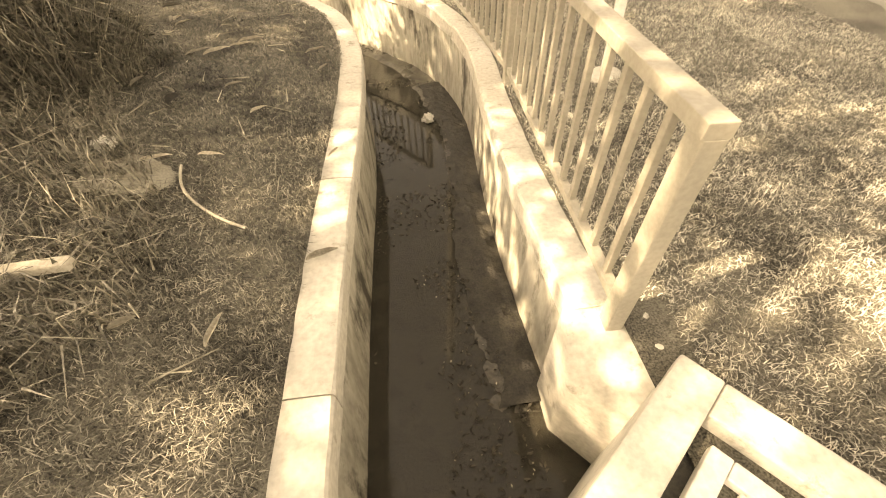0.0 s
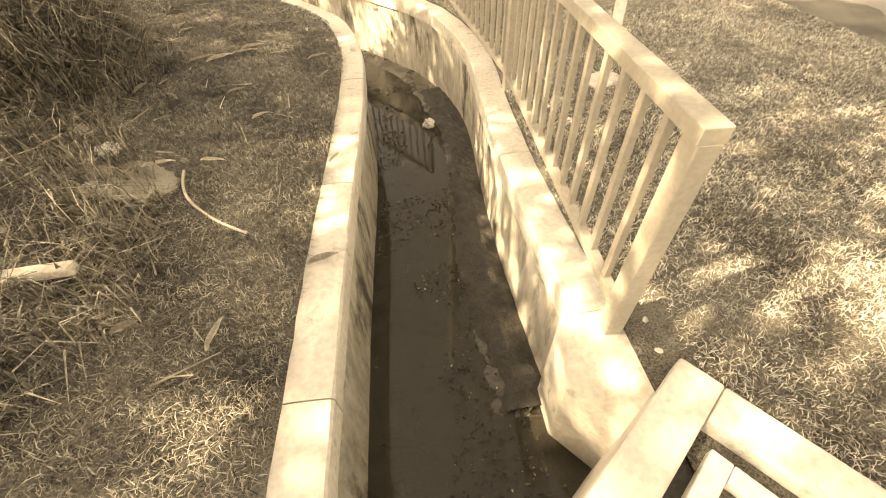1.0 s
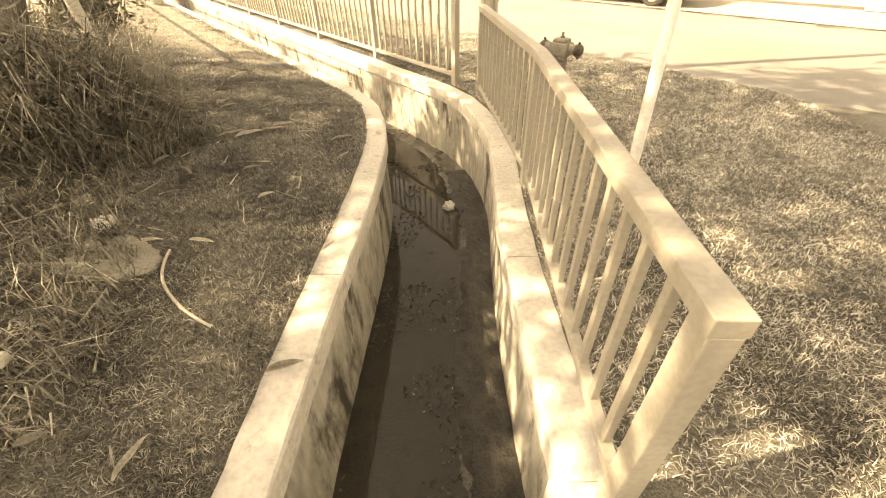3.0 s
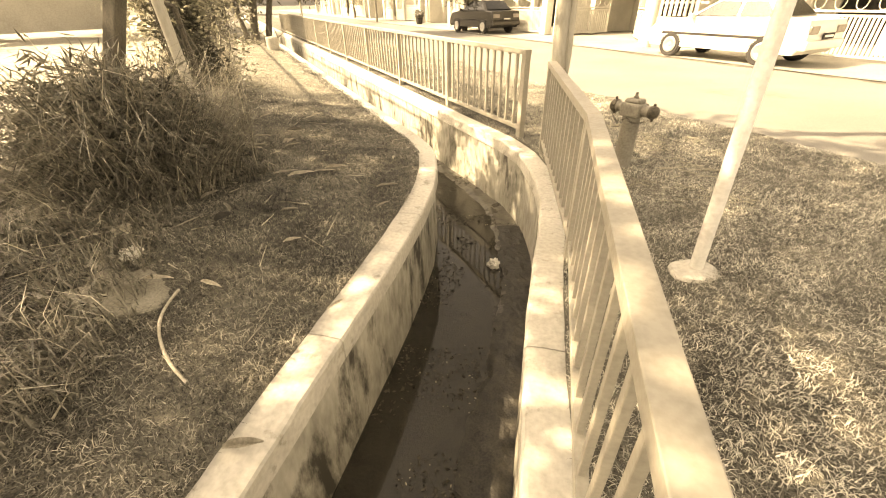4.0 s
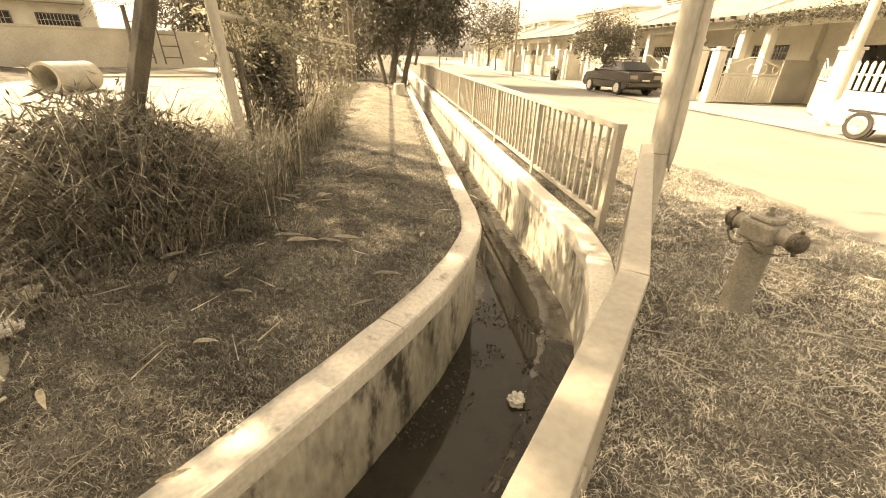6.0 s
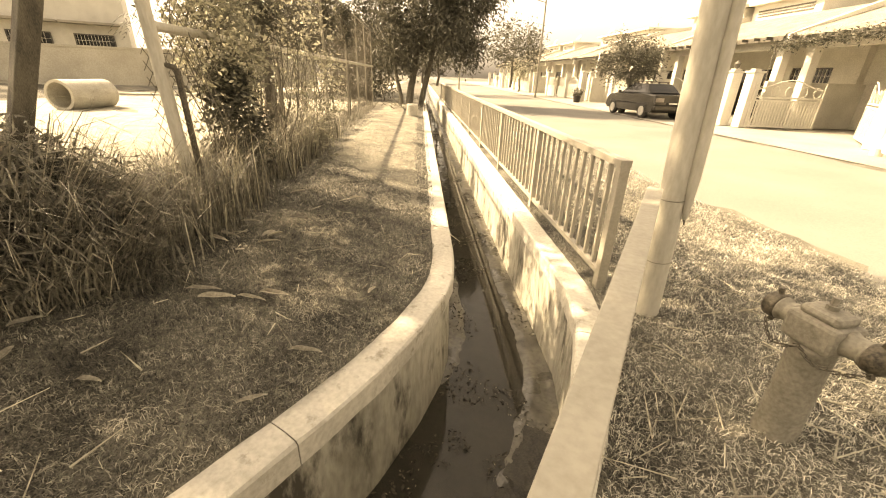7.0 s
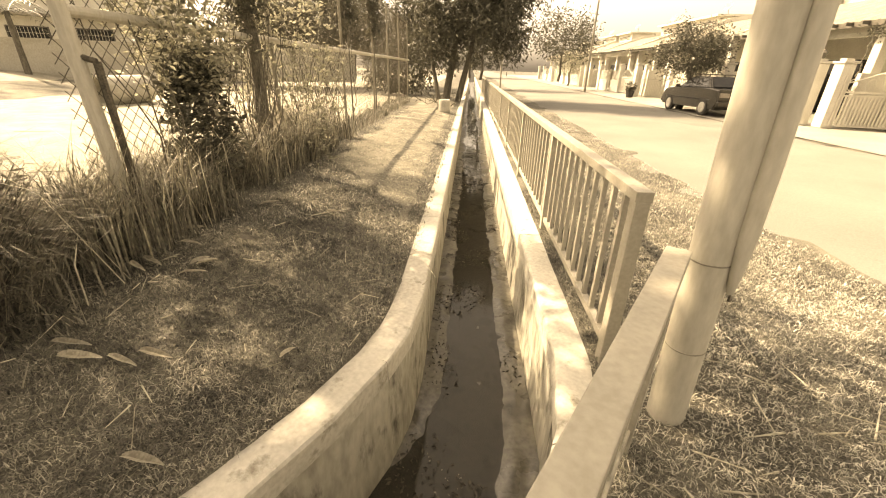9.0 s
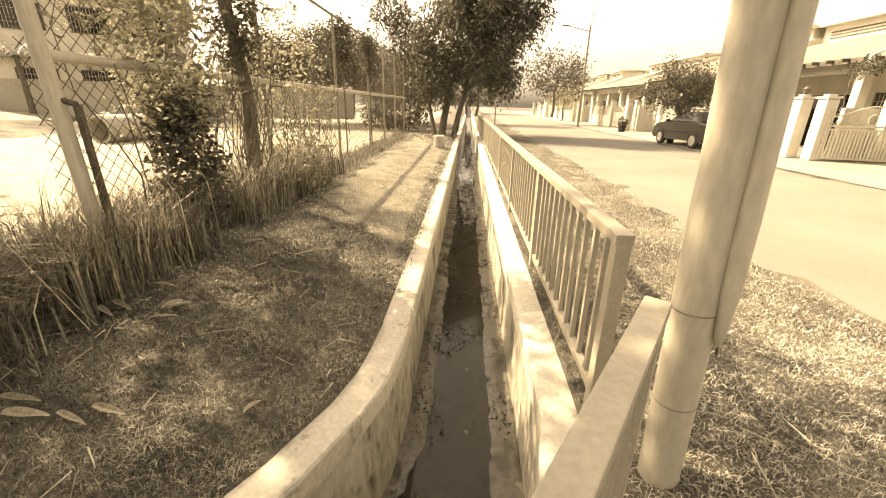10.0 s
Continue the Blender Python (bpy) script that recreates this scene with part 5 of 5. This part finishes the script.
cane = bpy.data.curves.new("cane", "CURVE")
cane.dimensions, cane.bevel_depth = "3D", 0.008
sp = cane.splines.new("NURBS")
pts = [(-1.3, 2.2), (-1.28, 2.08), (-1.23, 1.96), (-1.12, 1.85), (-1.0, 1.76), (-0.87, 1.71)]
sp.points.add(len(pts) - 1)
for q, (x, y) in zip(sp.points, pts):
    q.co = (x, y, z_ground(x, y) + 0.015, 1)
sp.use_endpoint_u = True
sp.order_u = 4
cane.materials.append(CANE)
tagged(new("dry_cane", cane), "curved bleached dry cane lying on grass", "stick")

soil = bmesh.new()
turned(soil, [(0.27, -0.02), (0.24, 0.002), (0.16, 0.008), (0.05, 0.01)], 26)
for v in soil.verts:
    k = 1 + 0.55 * noise2(v.co.x * 9, v.co.y * 9, 1, 4)
    v.co.x *= 0.95 * k
    v.co.y *= 0.7 * k
    v.co.z += 0.012 * noise2(v.co.x * 30, v.co.y * 30, 1, 1)
so = part("soil_patch", soil, SANDY, smooth=True)
so.matrix_world = pose(-1.53, 2.1, z_ground(-1.53, 2.1) + 0.016, 0, 14, 10)
tagged(so, "bare sandy patch worn into the grass", "soil")


def lump(name, at, r, mat, label, category, squash=0.6, seed=1):
    bm = bmesh.new()
    bmesh.ops.create_icosphere(bm, subdivisions=4, radius=r)
    for v in bm.verts:
        v.co *= 1 + 0.6 * noise.noise(v.co * (1.6 / r) + Vector((seed, seed, 0))) + 0.35 * noise.noise(v.co * (5 / r) + Vector((seed, 0, 0)))
        v.co.z *= squash
    ob = part(name, bm, mat)
    ob.matrix_world = Matrix.Translation(at)
    return tagged(ob, label, category)


lump("pale_stone", (-1.74, 2.35, z_ground(-1.74, 2.35) + 0.02), 0.06, PALEROCK, "pale rough lump in the weeds", "stone")
lump("pale_stone", (-1.97, 2.52, z_ground(-1.97, 2.52) + 0.02), 0.06, CANE, "dry husk lying in the weeds", "husk", 0.45, 3)
lump("foam_lump", (0.32, 4.42, DEEP + 0.03), 0.065, PALEROCK, "white foam lump stranded in the drain", "foam", 0.8, 5)
log = part("timber_offcut", box(bmesh.new(), (0, 0, 0.03), (0.35, 0.06, 0.05), None, 0.012), CANE)
log.matrix_world = pose(-1.6, 1.34, z_ground(-1.6, 1.34) + 0.05, 3, 0, 3)
tagged(log, "split pale timber offcut in weeds", "timber")
for k in range(16):
    x, y = rng.uniform(1.15, 1.5), rng.uniform(2.55, 3.05)
    lump("rubble_stone", (x, y, z_ground(x, y) + 0.008), rng.uniform(0.008, 0.018), PIPE, "small pale rubble stone on grass", "stone", 0.7, k)

# leaves and silt in the drain
silt = thing("drain_litter", "rotting leaves and dark silt along the drain bed", "litter", at=Vector((0, 0, 0)), kind="stuff")
c = []
while len(c) < 3600:
    y = rng.uniform(0.3, 12)
    a = x_at(LEFT, y)
    x = rng.uniform(a, a + 1.25)
    if x < x_at(RIGHT, y) - 0.03 and (noise2(x, y, 1.6, 8) > 0.08 or (y < 5 and x > 0.42 and rng.uniform() < 0.5)):
        c.append((x, y, DEEP + 0.018))
c = np.array(c)
mud, mrows = bmesh.new(), []
for k in range(110):
    y = 0.95 + k * 0.04
    edge = x_at(RIGHT, y) + 0.02
    wide = 0.3 + 0.1 * noise2(3, y, 1.1, 6) + 0.06 * noise2(1, y, 5, 3)
    mrows.append([mud.verts.new((edge - wide * e, y, DEEP + 0.055 - 0.045 * e ** 3 + 0.012 * noise2(edge - wide * e, y, 11, 3) + 0.008 * noise2(edge - wide * e, y, 27, 4))) for e in (0, 0.12, 0.24, 0.36, 0.48, 0.6, 0.72, 0.84, 1.0)])
for a, b in zip(mrows, mrows[1:]):
    for k in range(8):
        mud.faces.new((a[k], b[k], b[k + 1], a[k + 1]))
bmesh.ops.recalc_face_normals(mud, faces=mud.faces[:])
part("silt_bank", mud, MUD, silt, "black wet silt along the wall")
part("rotten_leaves", leaves(c[:3000], 0.035, 0.5, 0.0), DARKLEAF, silt)
part("pale_bits", leaves(c[3000:3320], 0.018, 0.5), DRYLEAF, silt)

# fallen straw and twigs by the hydrant and pole
twigs = thing("fallen_twigs", "scattered dry twigs and straw on the verge", "twigs", at=Vector((0, 0, 0)), kind="stuff")
tb = bmesh.new()
rr = random.Random(9)
for k in range(170):
    x, y = rr.uniform(0.98, 2.6), rr.uniform(4.0, 6.6)
    a, ln = rr.uniform(0, 6.28), rr.uniform(0.08, 0.34)
    z = z_ground(x, y) + 0.032
    rod(tb, (x, y, z), (x + ln * math.cos(a), y + ln * math.sin(a), z + rr.uniform(-0.005, 0.03)), rr.uniform(0.0025, 0.006), 0.002, seg=5)
for k in range(110):
    x, y = rr.uniform(-3.0, -0.75), rr.uniform(0.8, 6.5)
    a, ln = rr.uniform(0, 6.28), rr.uniform(0.06, 0.26)
    z = z_ground(x, y) + 0.034
    rod(tb, (x, y, z), (x + ln * math.cos(a), y + ln * math.sin(a), z + rr.uniform(-0.005, 0.02)), rr.uniform(0.0025, 0.006), 0.002, seg=5)
part("twig_pile", tb, STRAW, twigs)

# ---- mown grass ----
turf = thing("mown_grass", "short dry mown grass blades", "grass", at=Vector((0, 0, 0)), kind="stuff")
pts = rng.uniform((-3.4, -0.3), (4.2, 9.0), size=(560000, 2))
near = np.array([np.hypot(pts[:, 0], pts[:, 1] - 2.5)])[0]
keep = rng.uniform(size=len(pts)) < np.clip(1.3 - near / 8.0, 0.15, 1)
pts = pts[keep]
gxs, gys = np.arange(-3.5, 4.4, 0.1), np.arange(-0.4, 9.2, 0.1)
tl, tr = np.array([outset(LEFT, y, -1) for y in gys]), np.array([outset(RIGHT, y, 1) for y in gys])
zl = np.array([[z_left(max(tl[j] - x, 0), y) + 0.02 * noise2(x, y, 1.3) * step(0.0, 0.5, tl[j] - x) for x in gxs] for j, y in enumerate(gys)])
zr = np.array([[z_right(max(x - tr[j], 0), y) + 0.015 * noise2(x, y, 1.7, 3) * step(0.0, 0.5, x - tr[j]) for x in gxs] for j, y in enumerate(gys)])
jit = np.array([[0.04 * noise2(x, y, 6, 1) for x in gxs] for y in gys])
X, Y = pts[:, 0], pts[:, 1]
fx, fy = (X - gxs[0]) / 0.1, (Y - gys[0]) / 0.1
ix, iy = fx.astype(int), fy.astype(int)
fx, fy = fx - ix, fy - iy


def lookup(grid):
    return (grid[iy, ix] * (1 - fx) + grid[iy, ix + 1] * fx) * (1 - fy) + (grid[iy + 1, ix] * (1 - fx) + grid[iy + 1, ix + 1] * fx) * fy


xl, xr, jl = np.interp(Y, gys, tl), np.interp(Y, gys, tr), lookup(jit)
bad = (X > xl + 0.02 + jl) & (X < xr - 0.01 - jl) & (Y > 0.9)
bad |= (Y <= 1.02) & (X > xl + jl) & (X < 1.12)
bad |= ((X - 1.02) * A1.x + (Y - 0.71) * A1.y > -0.02) & ((X - 1.02) * A2.x + (Y - 0.71) * A2.y > -0.02)
bad |= X * N.x + Y * N.y > 6.5
bad |= np.hypot((X + 1.55) / 0.25, (Y - 2.1) / 0.19) < 0.95
z = np.where(X < (xl + xr) / 2, lookup(zl), lookup(zr)) - 0.004
g = np.stack([X, Y, z], 1)[~bad]
far = []
while len(far) < 52000:
    a, b = rng.uniform(4.5, 19), (rng.uniform(0.5, 2.8) if rng.uniform() < 0.62 else rng.uniform(4.45, 6.42))
    p = P(a, b)
    if p.y < 6.5 and abs(p.x) < 2.6 or (a > 14 and rng.uniform() < 0.5):
        continue
    far.append((p.x, p.y, z_ground(p.x, p.y) - 0.004))
far = np.array(far)
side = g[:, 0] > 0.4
fside = far @ np.array([N.x, N.y, 0]) > 3.5
# near left bank in the darker blade colour, right lawn and far strips in the paler
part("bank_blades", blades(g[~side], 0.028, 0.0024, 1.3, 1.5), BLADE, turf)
part("lawn_blades", merge(blades(g[side], 0.025, 0.0023, 1.3, 1.5), blades(far[rng.uniform(size=len(far)) < np.where(fside, 1.0, 0.8)], 0.03, 0.0045, 1.2, 1.3)), BLADE_PALE, turf, "paler lawn grass")
sb = g[rng.choice(len(g), 2600, replace=False)] + (0, 0, 0.016)
sb = sb[sb[:, 0] < 0.4]
part("straw_bits", blades(sb, 0.02, 0.0016, 3.0, 3.0), STRAW, turf, "loose straw on the grass")
